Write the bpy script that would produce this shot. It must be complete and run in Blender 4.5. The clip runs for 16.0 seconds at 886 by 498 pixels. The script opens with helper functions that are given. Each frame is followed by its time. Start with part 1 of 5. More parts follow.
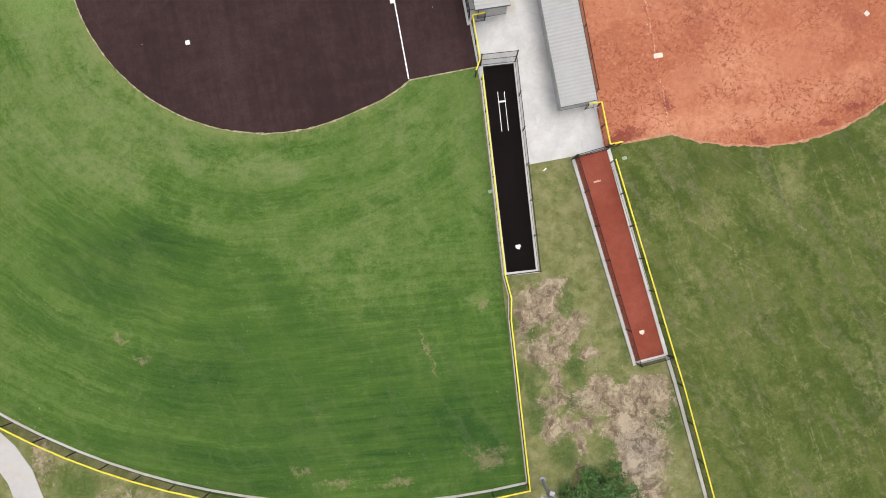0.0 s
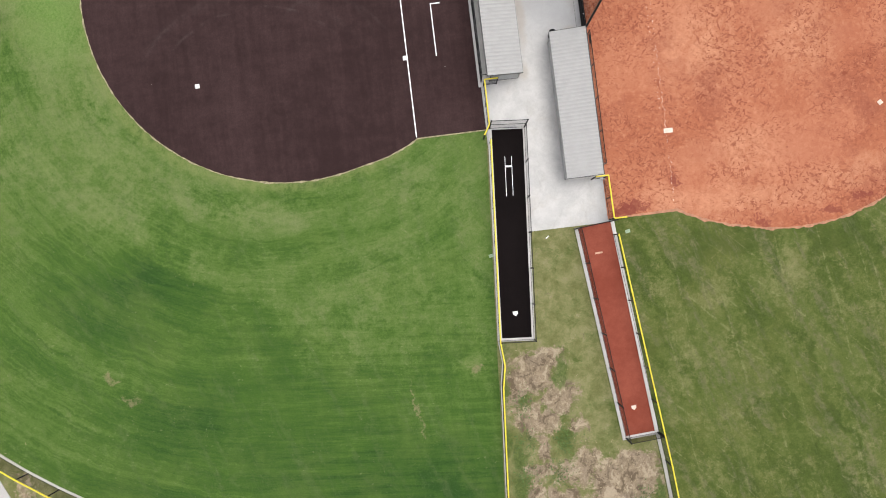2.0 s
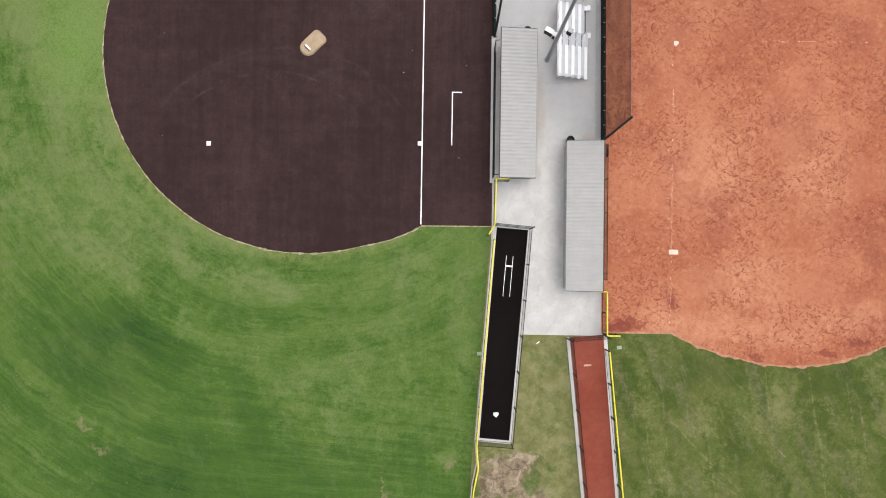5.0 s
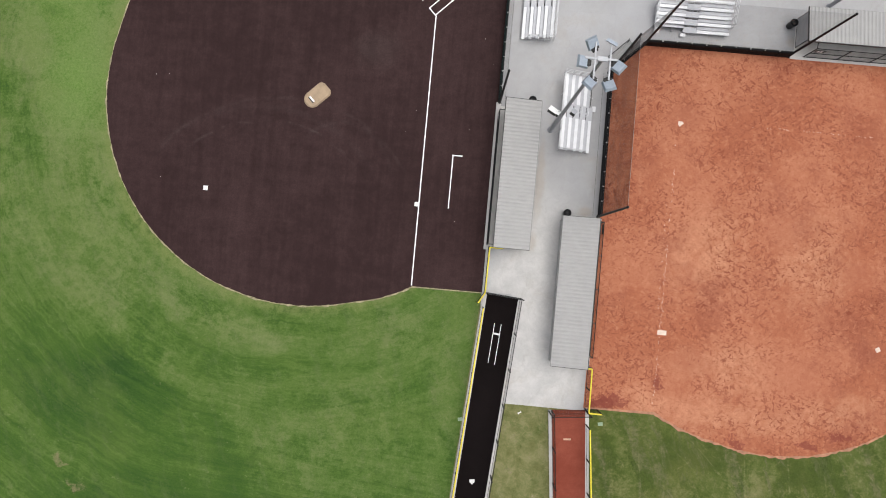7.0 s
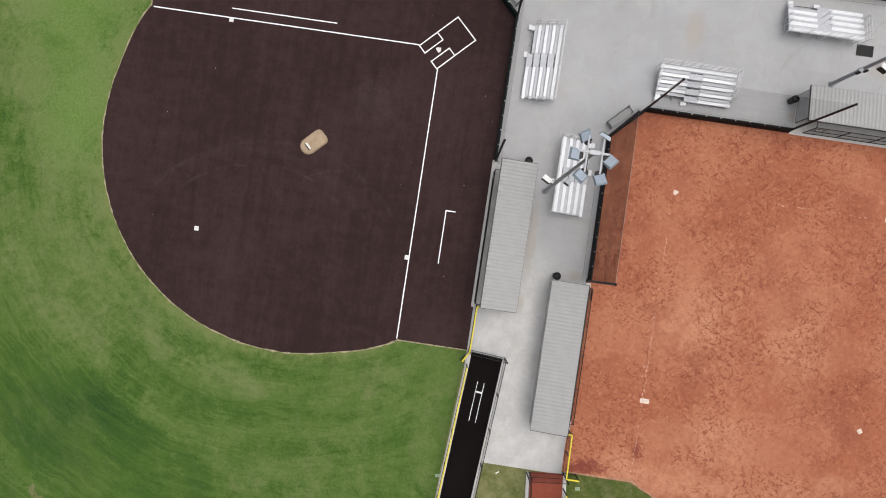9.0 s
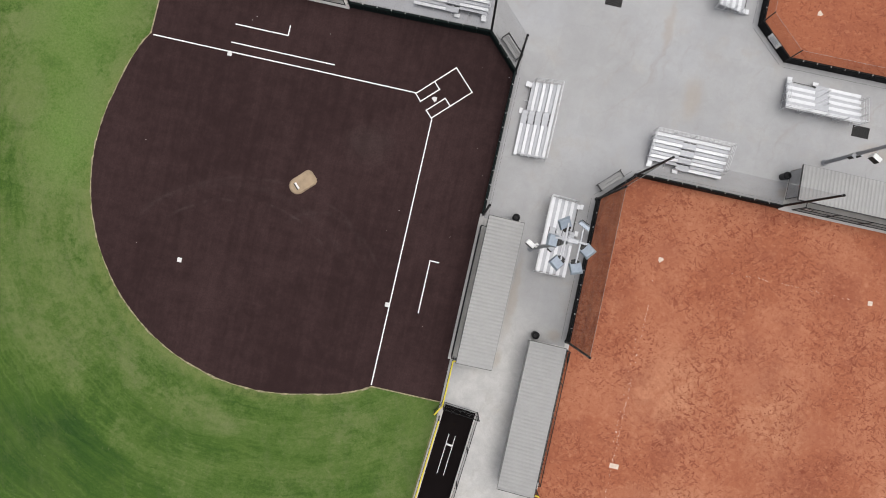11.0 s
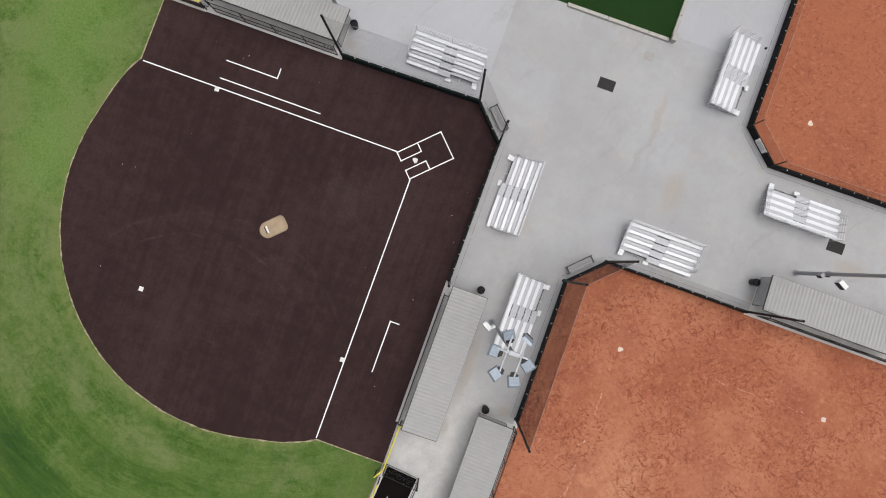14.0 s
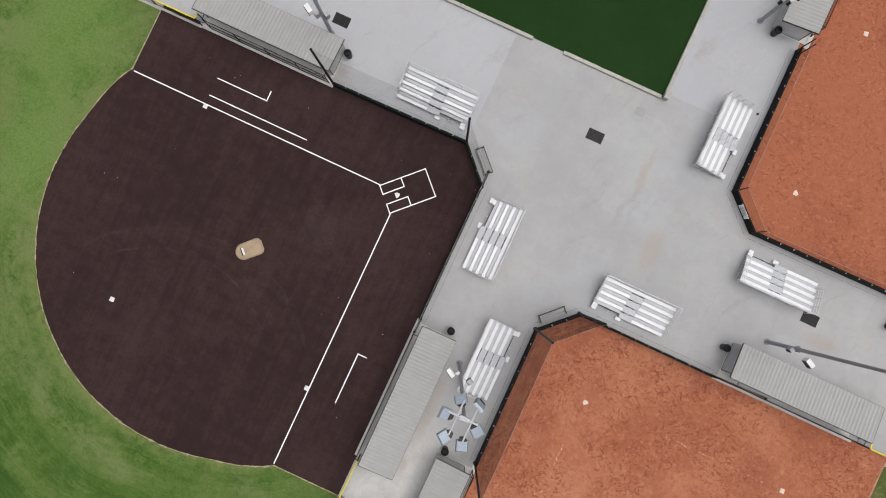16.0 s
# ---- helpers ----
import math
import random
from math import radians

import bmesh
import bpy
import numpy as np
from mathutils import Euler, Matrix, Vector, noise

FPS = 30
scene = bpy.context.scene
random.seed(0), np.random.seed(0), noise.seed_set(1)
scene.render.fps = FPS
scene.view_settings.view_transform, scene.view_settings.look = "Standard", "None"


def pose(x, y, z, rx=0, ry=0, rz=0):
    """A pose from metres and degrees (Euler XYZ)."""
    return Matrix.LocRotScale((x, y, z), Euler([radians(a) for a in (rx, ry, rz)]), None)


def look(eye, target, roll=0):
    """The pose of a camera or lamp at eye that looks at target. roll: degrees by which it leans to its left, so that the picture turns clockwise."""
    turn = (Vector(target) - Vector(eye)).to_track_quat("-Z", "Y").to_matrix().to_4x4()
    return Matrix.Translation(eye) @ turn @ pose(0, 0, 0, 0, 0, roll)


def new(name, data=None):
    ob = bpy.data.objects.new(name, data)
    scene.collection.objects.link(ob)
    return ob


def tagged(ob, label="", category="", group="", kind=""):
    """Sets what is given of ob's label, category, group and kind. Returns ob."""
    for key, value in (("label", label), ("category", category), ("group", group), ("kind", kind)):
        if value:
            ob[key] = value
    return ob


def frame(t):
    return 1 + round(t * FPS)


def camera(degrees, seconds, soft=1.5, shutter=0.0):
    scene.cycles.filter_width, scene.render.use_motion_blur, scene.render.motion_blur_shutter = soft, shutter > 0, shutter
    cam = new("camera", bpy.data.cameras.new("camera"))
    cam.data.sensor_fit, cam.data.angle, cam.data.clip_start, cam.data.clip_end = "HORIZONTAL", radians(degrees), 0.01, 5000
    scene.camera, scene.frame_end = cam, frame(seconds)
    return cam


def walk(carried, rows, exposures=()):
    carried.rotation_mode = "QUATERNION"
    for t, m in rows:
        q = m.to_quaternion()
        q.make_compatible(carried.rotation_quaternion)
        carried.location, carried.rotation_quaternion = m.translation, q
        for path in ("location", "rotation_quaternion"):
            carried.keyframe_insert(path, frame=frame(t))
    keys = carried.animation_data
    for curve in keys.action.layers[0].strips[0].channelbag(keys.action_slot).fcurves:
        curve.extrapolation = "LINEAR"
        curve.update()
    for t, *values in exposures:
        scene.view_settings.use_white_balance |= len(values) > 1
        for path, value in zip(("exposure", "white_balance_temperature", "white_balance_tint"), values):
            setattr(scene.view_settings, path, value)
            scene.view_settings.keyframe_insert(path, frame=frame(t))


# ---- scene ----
cam = camera(70.0, 16.0, soft=1.0)
# seconds, eye, heading; the gimbal holds a slight tilt that drifts a little on the way
PATH_ROWS = [
    (0, 0.913, -41.239, 53.880, -10.505),
    (0.5, 1.146, -40.065, 53.874, -10.090),
    (1, 1.385, -38.736, 53.871, -9.357),
    (1.5, 1.581, -37.375, 53.844, -8.148),
    (2, 1.834, -36.009, 53.789, -6.817),
    (2.5, 2.051, -34.667, 53.724, -5.461),
    (3, 2.227, -33.372, 53.660, -4.187),
    (3.5, 2.411, -32.110, 53.594, -2.853),
    (4, 2.515, -30.825, 53.538, -1.595),
    (6.5, 3.101, -24.071, 53.467, 4.195),
    (7, 3.232, -22.725, 53.458, 5.181),
    (7.5, 3.347, -21.443, 53.435, 6.073),
    (8, 3.458, -20.284, 53.414, 6.827),
    (8.5, 3.529, -19.133, 53.411, 7.637),
    (9, 3.597, -17.921, 53.405, 8.546),
    (11.5, 4.468, -12.359, 53.345, 13.829),
    (12, 4.695, -11.366, 53.312, 14.923),
    (12.5, 4.877, -10.354, 53.273, 16.189),
    (13, 5.049, -9.324, 53.247, 17.419),
    (13.5, 5.274, -8.282, 53.232, 18.648),
    (14, 5.510, -7.247, 53.200, 19.883),
    (14.5, 5.728, -6.215, 53.137, 21.154),
    (15, 5.934, -5.210, 53.077, 22.378),
    (15.5, 6.107, -4.303, 53.040, 23.635),
    (16, 6.174, -3.411, 53.046, 24.917),
]


def nadir(t, x, y, z, heading):
    s = (t - 8.0) / 8.0
    return pose(x, y, z, 0, 0, heading) @ pose(0, 0, 0, 1.221 + -0.101 * s) @ pose(0, 0, 0, 0, 0.847 + -0.194 * s)


EXPOSURES = [(0.0, 0.38), (3.5, 0.40), (5.2, 0.30), (7.0, 0.14), (9.0, 0.0), (12.5, -0.06), (16.0, -0.1)]
walk(cam, [(r[0], nadir(*r)) for r in PATH_ROWS], EXPOSURES)

# ---- light: an overcast sky with a veiled high sun ----
world = bpy.data.worlds.new("overcast")
scene.world = world
world.use_nodes = True
wn = world.node_tree.nodes
sky = wn.new("ShaderNodeTexSky")
sky.sky_type, sky.sun_disc = "NISHITA", False
sky.sun_elevation, sky.sun_rotation = radians(76), radians(68)
sky.air_density, sky.dust_density, sky.ozone_density = 1.0, 6.0, 1.0
cloud = wn.new("ShaderNodeHueSaturation")
cloud.inputs["Saturation"].default_value = 0.35
world.node_tree.links.new(sky.outputs[0], cloud.inputs["Color"])
world.node_tree.links.new(cloud.outputs[0], wn["Background"].inputs[0])
wn["Background"].inputs[1].default_value = 0.13
sun_data = bpy.data.lights.new("sun", "SUN")
sun_data.energy, sun_data.angle, sun_data.color = 1.3, radians(70), (1.0, 0.975, 0.94)
sun = new("sun", sun_data)
sun.matrix_world = look((10, 4, 58), (0, 0, 0))


# ---- materials ----
class Nodes:
    """A small hand for node trees: each call adds a node and returns its output."""

    def __init__(self, name):
        self.mat = bpy.data.materials.new(name)
        self.mat.use_nodes = True
        self.tree = self.mat.node_tree
        self.bsdf = self.tree.nodes["Principled BSDF"]
        self.out = self.tree.nodes["Material Output"]

    def add(self, kind, ins=(), out=0, operation="", blend="", easing=""):
        n = self.tree.nodes.new(kind)
        if operation:
            n.operation = operation
        if blend:
            n.data_type, n.blend_type = "RGBA", blend
        if easing:
            n.interpolation_type = easing
        for k, v in dict(ins).items():
            self.put(n.inputs[k], v)
        return n.outputs[out]

    def put(self, socket, v):
        if isinstance(v, bpy.types.NodeSocket):
            self.tree.links.new(v, socket)
        elif isinstance(v, (tuple, list)) and socket.type == "RGBA":
            socket.default_value = (*v[:3], 1.0)
        else:
            socket.default_value = v

    def math(self, op, a, b=0.0, c=0.0):
        return self.add("ShaderNodeMath", {0: a, 1: b, 2: c}, operation=op)

    def vmath(self, op, a, b=(0, 0, 0), out=0):
        return self.add("ShaderNodeVectorMath", {0: a, 1: b}, out, operation=op)

    def noise(self, at, scale, detail=4.0, rough=0.55, warp=0.0):
        return self.add("ShaderNodeTexNoise", {"Vector": at, "Scale": scale, "Detail": detail, "Roughness": rough, "Distortion": warp})

    def ramp(self, v, lo, hi, a=0.0, b=1.0):
        return self.add("ShaderNodeMapRange", {0: v, 1: lo, 2: hi, 3: a, 4: b}, easing="SMOOTHSTEP")

    def mix(self, f, a, b, blend="MIX"):
        return self.add("ShaderNodeMix", {0: f, 6: a, 7: b}, 2, blend=blend)

    def place(self):
        return self.add("ShaderNodeNewGeometry")

    def local(self):
        return self.add("ShaderNodeTexCoord", out=3)

    def stretch(self, at, sx, sy, sz=1.0, turn=0.0):
        turned = self.add("ShaderNodeMapping", {"Vector": at, "Rotation": (0, 0, radians(turn))}) if turn else at
        return self.vmath("MULTIPLY", turned, (sx, sy, sz))

    def blob(self, at, x, y, rx, ry, edge=0.5):
        """1 inside a soft round patch, 0 outside; at may be warped for an uneven outline."""
        d = self.vmath("DIVIDE", self.vmath("SUBTRACT", at, (x, y, 0)), (rx, ry, 1e6))
        return self.ramp(self.vmath("LENGTH", d, out=1), 1.0, edge * 0.6)

    def warp(self, at, scale, amount):
        n = self.add("ShaderNodeTexNoise", {"Vector": at, "Scale": scale, "Detail": 5.0, "Roughness": 0.65}, 1)
        v = self.vmath("SUBTRACT", n, (0.5, 0.5, 0.5))
        return self.vmath("ADD", at, self.vmath("MULTIPLY", v, (amount, amount, 0)))

    def finish(self, colour, rough=0.8, metal=0.0, bump=None, strength=0.3, distance=0.02, spec=0.3):
        self.put(self.bsdf.inputs["Base Color"], colour)
        self.put(self.bsdf.inputs["Roughness"], rough)
        self.put(self.bsdf.inputs["Metallic"], metal)
        self.put(self.bsdf.inputs["Specular IOR Level"], spec)
        if bump is not None:
            self.put(self.bsdf.inputs["Normal"], self.add("ShaderNodeBump", {"Height": bump, "Strength": strength, "Distance": distance}))
        return self.mat


def simple(name, colour, rough=0.6, metal=0.0, spread=0.15, scale=6.0, grain=60.0, spec=0.4):
    """Paint, metal or plastic with two scales of unevenness."""
    n = Nodes(name)
    at = n.local()
    a = n.noise(at, scale, 3)
    b = n.noise(at, grain, 2)
    v = n.math("ADD", n.math("MULTIPLY", a, 0.7), n.math("MULTIPLY", b, 0.3))
    lo, hi = [c * (1 - spread) for c in colour], [min(1, c * (1 + spread)) for c in colour]
    return n.finish(n.mix(n.ramp(v, 0.3, 0.7), lo, hi), n.ramp(a, 0.3, 0.7, rough * 0.85, min(1, rough * 1.1)), metal, b, 0.15, 0.004, spec)


def grass(name, deep, mid, pale, straw, centre, arcs, blobs, bands=1.0, patchy=0.6, straw_share=0.5, seed=0.0, scratches=0.3, near=0.0, bare=(), fresh=()):
    """Mown lawn: soft bands that follow the mower round the infield, straight passes further out, patches, scratches and fine tufts."""
    n = Nodes(name)
    at = n.place()
    off = n.vmath("ADD", at, (seed, seed * 0.7, 0))
    bent = n.warp(off, 0.25, 5.0)
    coarse = n.noise(bent, 0.07, 5, 0.6)
    patch = n.noise(n.stretch(bent, 0.5, 1.6, 1, 70) if seed else bent, 0.33, 7, 0.66, 0.3)
    clump = n.noise(off, 1.3, 7, 0.78)
    tuft = n.noise(at, 4.5, 6, 0.8)
    fine = n.noise(at, 11.0, 4, 0.85)
    rel = n.vmath("SUBTRACT", n.warp(n.warp(at, 0.12, 2.2), 1.1, 0.55), (*centre, 0))
    xyz = n.tree.nodes.new("ShaderNodeSeparateXYZ")
    n.put(xyz.inputs[0], rel)
    radius = n.vmath("LENGTH", rel, out=1)
    angle = n.math("ARCTAN2", n.math("MULTIPLY", xyz.outputs[1], -1.0), n.math("MULTIPLY", xyz.outputs[0], -1.0))
    polar = n.add("ShaderNodeCombineXYZ", {0: n.math("MULTIPLY", radius, 0.40), 1: n.math("MULTIPLY", angle, 2.2), 2: seed})
    polar3 = n.add("ShaderNodeCombineXYZ", {0: n.math("MULTIPLY", radius, 4.6), 1: n.math("MULTIPLY", angle, 7.0), 2: seed + 3})
    polar2 = n.add("ShaderNodeCombineXYZ", {0: n.math("MULTIPLY", radius, 2.3), 1: n.math("MULTIPLY", angle, 4.0), 2: seed + 7})
    rings = n.math("ADD", n.math("MULTIPLY", n.noise(polar, 1.0, 3, 0.5), 0.42), n.math("MULTIPLY", n.noise(polar2, 1.0, 5, 0.7), 0.33))
    rings = n.math("ADD", rings, n.math("MULTIPLY", n.noise(polar3, 1.0, 4, 0.7), 0.25))
    streak = n.noise(n.stretch(off, 0.14, 1.9, 1, 5), 1.0, 6, 0.72)
    cross = n.noise(n.stretch(off, 1.3, 0.1, 1, -3), 1.0, 5, 0.7)
    place = n.tree.nodes.new("ShaderNodeSeparateXYZ")
    n.put(place.inputs[0], bent if seed else n.warp(at, 0.1, 8.0))
    side = n.ramp(place.outputs[0], -7.0, -1.0, 0.08, 0.3)
    lines = n.math("ADD", n.math("MULTIPLY", streak, n.math("SUBTRACT", 1.0, side)), n.math("MULTIPLY", cross, side))
    lines = n.math("ADD", 0.2, n.math("MULTIPLY", lines, 0.6))
    f = n.math("MULTIPLY", n.ramp(place.outputs[0], -24.0, -8.0), n.ramp(radius, 24.0, 33.0))
    mow = n.math("ADD", n.math("MULTIPLY", rings, n.math("SUBTRACT", 1.0, f)), n.math("MULTIPLY", lines, f))
    tone = n.math("MULTIPLY", n.math("SUBTRACT", mow, 0.5), bands)
    tone = n.math("ADD", tone, n.math("MULTIPLY", n.math("SUBTRACT", coarse, 0.5), 0.6))
    tone = n.math("ADD", tone, n.math("MULTIPLY", n.math("SUBTRACT", patch, 0.5), patchy))
    tone = n.math("ADD", tone, n.math("MULTIPLY", n.math("SUBTRACT", clump, 0.5), 0.5))
    tone = n.math("ADD", tone, n.math("MULTIPLY", n.math("SUBTRACT", tuft, 0.5), 0.6))
    apron = n.math("MULTIPLY", n.ramp(radius, 34.0, 22.0), n.ramp(radius, 17.4, 19.6, 0.45, 1.0))
    tone = n.math("ADD", tone, n.math("ADD", 0.5, n.math("MULTIPLY", apron, near)))
    bow = n.add("ShaderNodeCombineXYZ", {0: radius, 1: n.math("MULTIPLY", angle, 57.2958), 2: 0.0})
    rag = n.math("ADD", n.ramp(patch, 0.36, 0.62, 0.3, 1.25), n.math("MULTIPLY", n.math("SUBTRACT", n.math("ADD", clump, tuft), 1.0), 1.8))
    for r, deg, dr, ddeg, amount in arcs:
        spot = n.math("MULTIPLY", n.blob(bow, r, deg, dr * 1.4, ddeg * 1.4, 0.05), rag)
        tone = n.math("ADD", tone, n.math("MULTIPLY", spot, amount))
    shaped = n.warp(n.warp(at, 0.25, 4.0), 1.2, 1.2)
    for x, y, rx, ry, amount in blobs:
        spot = n.math("MULTIPLY", n.blob(shaped, x, y, rx * 1.3, ry * 1.3, 0.05), rag)
        tone = n.math("ADD", tone, n.math("MULTIPLY", spot, amount))
    colour = n.mix(n.add("ShaderNodeMapRange", {0: tone, 1: 0.10, 2: 0.52, 3: 0.0, 4: 1.0}), deep, mid)
    colour = n.mix(n.add("ShaderNodeMapRange", {0: tone, 1: 0.42, 2: 1.12, 3: 0.0, 4: 1.0}), colour, pale)
    hue = n.ramp(n.math("ADD", n.noise(n.vmath("ADD", bent, (11, 23, 0)), 0.19, 6, 0.65), n.math("MULTIPLY", n.math("SUBTRACT", mow, 0.5), 0.4)), 0.46, 0.68, 0.0, 0.38)
    colour = n.mix(hue, colour, n.mix(0.75, colour, (mid[0] * 1.85, mid[1] * 1.33, mid[2] * 2.1)))
    drag = n.noise(n.stretch(n.warp(off, 0.2, 2.0), 0.10, 0.85, 1, 68), 1.0, 5, 0.7)
    drag = n.math("MULTIPLY", n.ramp(drag, 0.50, 0.62), n.ramp(clump, 0.36, 0.60))
    colour = n.mix(n.math("MULTIPLY", drag, scratches * 0.9), colour, (pale[0] * 0.74, pale[1] * 0.70, pale[2] * 0.92))
    dry = n.math("ADD", n.noise(bent, 0.24, 8, 0.76), n.math("MULTIPLY", n.math("SUBTRACT", clump, 0.5), 0.8))
    dry = n.math("ADD", dry, n.math("MULTIPLY", n.math("SUBTRACT", tone, 0.5), 0.35))
    colour = n.mix(n.ramp(dry, 0.46, 1.0, 0.0, straw_share), colour, straw)
    loose = n.warp(off, 0.15, 3.5)
    worn = n.noise(n.stretch(loose, 0.25, 4.2, 1, 38), 1.0, 5, 0.72)
    worn2 = n.noise(n.stretch(loose, 0.22, 3.4, 1, -52), 1.0, 5, 0.72)
    worn = n.math("MAXIMUM", n.ramp(worn, 0.58, 0.76), n.ramp(worn2, 0.60, 0.78))
    worn = n.math("MULTIPLY", worn, n.ramp(clump, 0.40, 0.62))
    colour = n.mix(n.math("MULTIPLY", worn, scratches), colour, straw)
    if scratches > 0.5:
        for turn, dx in ((83, 5.0), (45, 17.0)):
            line = n.noise(n.stretch(n.vmath("ADD", n.warp(off, 0.08, 1.2), (dx, dx, 0)), 0.06, 2.6, 1, turn), 1.0, 2, 0.5)
            line = n.math("MULTIPLY", n.ramp(line, 0.60, 0.70), n.ramp(clump, 0.42, 0.62, 0.0, 0.5))
            colour = n.mix(line, colour, (0.205, 0.205, 0.098))
    if fresh:
        rim = n.math("MULTIPLY", n.ramp(radius, 18.7, 17.7), n.ramp(clump, 0.36, 0.6, 0.25, 0.8))
        colour = n.mix(rim, colour, (0.165, 0.195, 0.066))
    for x, y, rx, ry in fresh:
        d = n.math("MULTIPLY", n.blob(shaped, x, y, rx, ry, 0.02), n.ramp(clump, 0.34, 0.66, 0.7, 1.0))
        colour = n.mix(d, colour, n.mix(n.ramp(tuft, 0.35, 0.65), (0.092, 0.175, 0.032), (0.150, 0.228, 0.062)))
    dots = n.math("MULTIPLY", n.ramp(n.noise(off, 3.4, 2, 0.5), 0.66, 0.74), n.ramp(patch, 0.44, 0.6))
    colour = n.mix(n.math("MULTIPLY", dots, 0.22), colour, (0.30, 0.28, 0.17))
    for x, y, rx, ry in bare:
        d = n.math("ADD", n.blob(shaped, x, y, rx, ry, 0.02), n.math("MULTIPLY", n.math("SUBTRACT", clump, 0.5), 2.6))
        d = n.math("ADD", d, n.math("MULTIPLY", n.math("SUBTRACT", tuft, 0.5), 1.6))
        colour = n.mix(n.math("MULTIPLY", n.ramp(d, 0.35, 1.2, 0.0, 0.58), n.blob(shaped, x, y, rx * 1.2, ry * 1.2, 1.2)), colour, (0.235, 0.185, 0.115))
    colour = n.mix(n.ramp(fine, 0.40, 0.72, 0.0, 0.36), colour, n.mix(0.6, colour, (0.012, 0.03, 0.006)))
    colour = n.mix(n.ramp(n.noise(at, 6.0, 5, 0.85), 0.53, 0.70, 0.0, 0.28), colour, n.mix(0.4, colour, straw))
    return n.finish(colour, 0.9, 0, n.math("ADD", tuft, n.math("MULTIPLY", fine, 0.6)), 0.6, 0.06, 0.15)


GREEN_PATCHES = [(4.3, -51.5, 0.8, 2.4), (4.9, -55.5, 1.0, 2.0), (4.4, -47.6, 0.7, 1.2), (9.6, -46.2, 0.9, 2.6), (9.4, -51.8, 1.2, 1.7), (6.2, -48.4, 0.6, 1.0), (7.0, -58.6, 1.8, 2.0), (16.7, -57.5, 0.9, 3.0), (10.9, -58.6, 1.0, 2.0), (5.6, -53.0, 0.8, 3.0), (-34.0, -54.0, 3.0, 2.0)]


def scrub_ground():
    """Rough ground outside the fences: thin olive grass worn through to pale trampled earth and straw."""
    n = Nodes("scrub_ground")
    at = n.place()
    bent = n.warp(n.warp(at, 0.35, 2.6), 1.6, 0.9)
    coarse, middle = n.noise(bent, 0.16, 6, 0.65), n.noise(at, 0.75, 8, 0.75, 0.3)
    small, fine = n.noise(at, 3.2, 7, 0.8), n.noise(at, 9.0, 5, 0.85)
    green = n.mix(n.ramp(middle, 0.34, 0.66), (0.125, 0.136, 0.045), (0.228, 0.222, 0.104))
    lush = n.math("ADD", n.noise(bent, 0.33, 6, 0.7), n.math("MULTIPLY", n.math("SUBTRACT", small, 0.5), 0.3))
    green = n.mix(n.ramp(lush, 0.49, 0.68), green, (0.075, 0.110, 0.024))
    green = n.mix(n.ramp(small, 0.50, 0.72, 0.0, 0.4), green, (0.27, 0.235, 0.125))
    for x, y, rx, ry in GREEN_PATCHES:
        d = n.math("ADD", n.blob(bent, x, y, rx * 1.3, ry * 1.3, 0.1), n.math("MULTIPLY", n.math("SUBTRACT", middle, 0.5), 1.2))
        green = n.mix(n.ramp(d, 0.2, 0.9, 0.0, 0.75), green, n.mix(n.ramp(small, 0.36, 0.64), (0.040, 0.078, 0.016), (0.098, 0.140, 0.036)))
    straw = n.noise(n.stretch(n.warp(at, 0.8, 1.5), 5.0, 1.1, 1, 35), 1.0, 6, 0.8, 0.6)
    straw2 = n.noise(n.stretch(n.warp(at, 0.9, 1.5), 1.2, 5.5, 1, 15), 1.0, 6, 0.8, 0.6)
    litter = n.math("MAXIMUM", straw, straw2)
    earth = n.mix(n.ramp(small, 0.36, 0.64), (0.195, 0.148, 0.100), (0.315, 0.250, 0.172))
    earth = n.mix(n.ramp(litter, 0.55, 0.68, 0.0, 0.7), earth, (0.44, 0.355, 0.235))
    earth = n.mix(n.ramp(litter, 0.52, 0.42, 0.0, 0.55), earth, (0.120, 0.086, 0.055))
    earth = n.mix(n.ramp(n.noise(bent, 0.6, 4, 0.6), 0.46, 0.66, 0.0, 0.7), earth, (0.265, 0.210, 0.155))
    earth = n.mix(n.math("MULTIPLY", n.blob(bent, 13.4, -60.0, 3.0, 4.5, 0.05), 0.5), earth, (0.300, 0.270, 0.235))
    ruts = n.noise(n.stretch(n.warp(at, 0.3, 1.6), 2.0, 0.35, 1, 12), 1.0, 5, 0.7)
    earth = n.mix(n.ramp(ruts, 0.50, 0.66, 0.0, 0.65), earth, (0.135, 0.100, 0.068))
    earth = n.mix(n.ramp(n.noise(bent, 1.1, 5, 0.7), 0.54, 0.70, 0.0, 0.6), earth, (0.40, 0.32, 0.215))
    churned = n.noise(n.warp(n.warp(at, 0.5, 1.8), 2.2, 0.5), 0.9, 7, 0.72, 0.9)
    earth = n.mix(n.ramp(churned, 0.505, 0.60, 0.0, 0.85), earth, (0.118, 0.088, 0.058))
    earth = n.mix(n.ramp(churned, 0.47, 0.39, 0.0, 0.7), earth, (0.43, 0.355, 0.255))
    bare = n.math("MULTIPLY", n.ramp(coarse, 0.54, 0.72), 0.25)
    for x, y, rx, ry, a in DIRT_PATCHES:
        bare = n.math("MAXIMUM", bare, n.math("MULTIPLY", n.blob(bent, x, y, rx * 1.25, ry * 1.2, 0.1), a))
    bare = n.math("ADD", bare, n.math("MULTIPLY", n.math("SUBTRACT", middle, 0.5), 2.2))
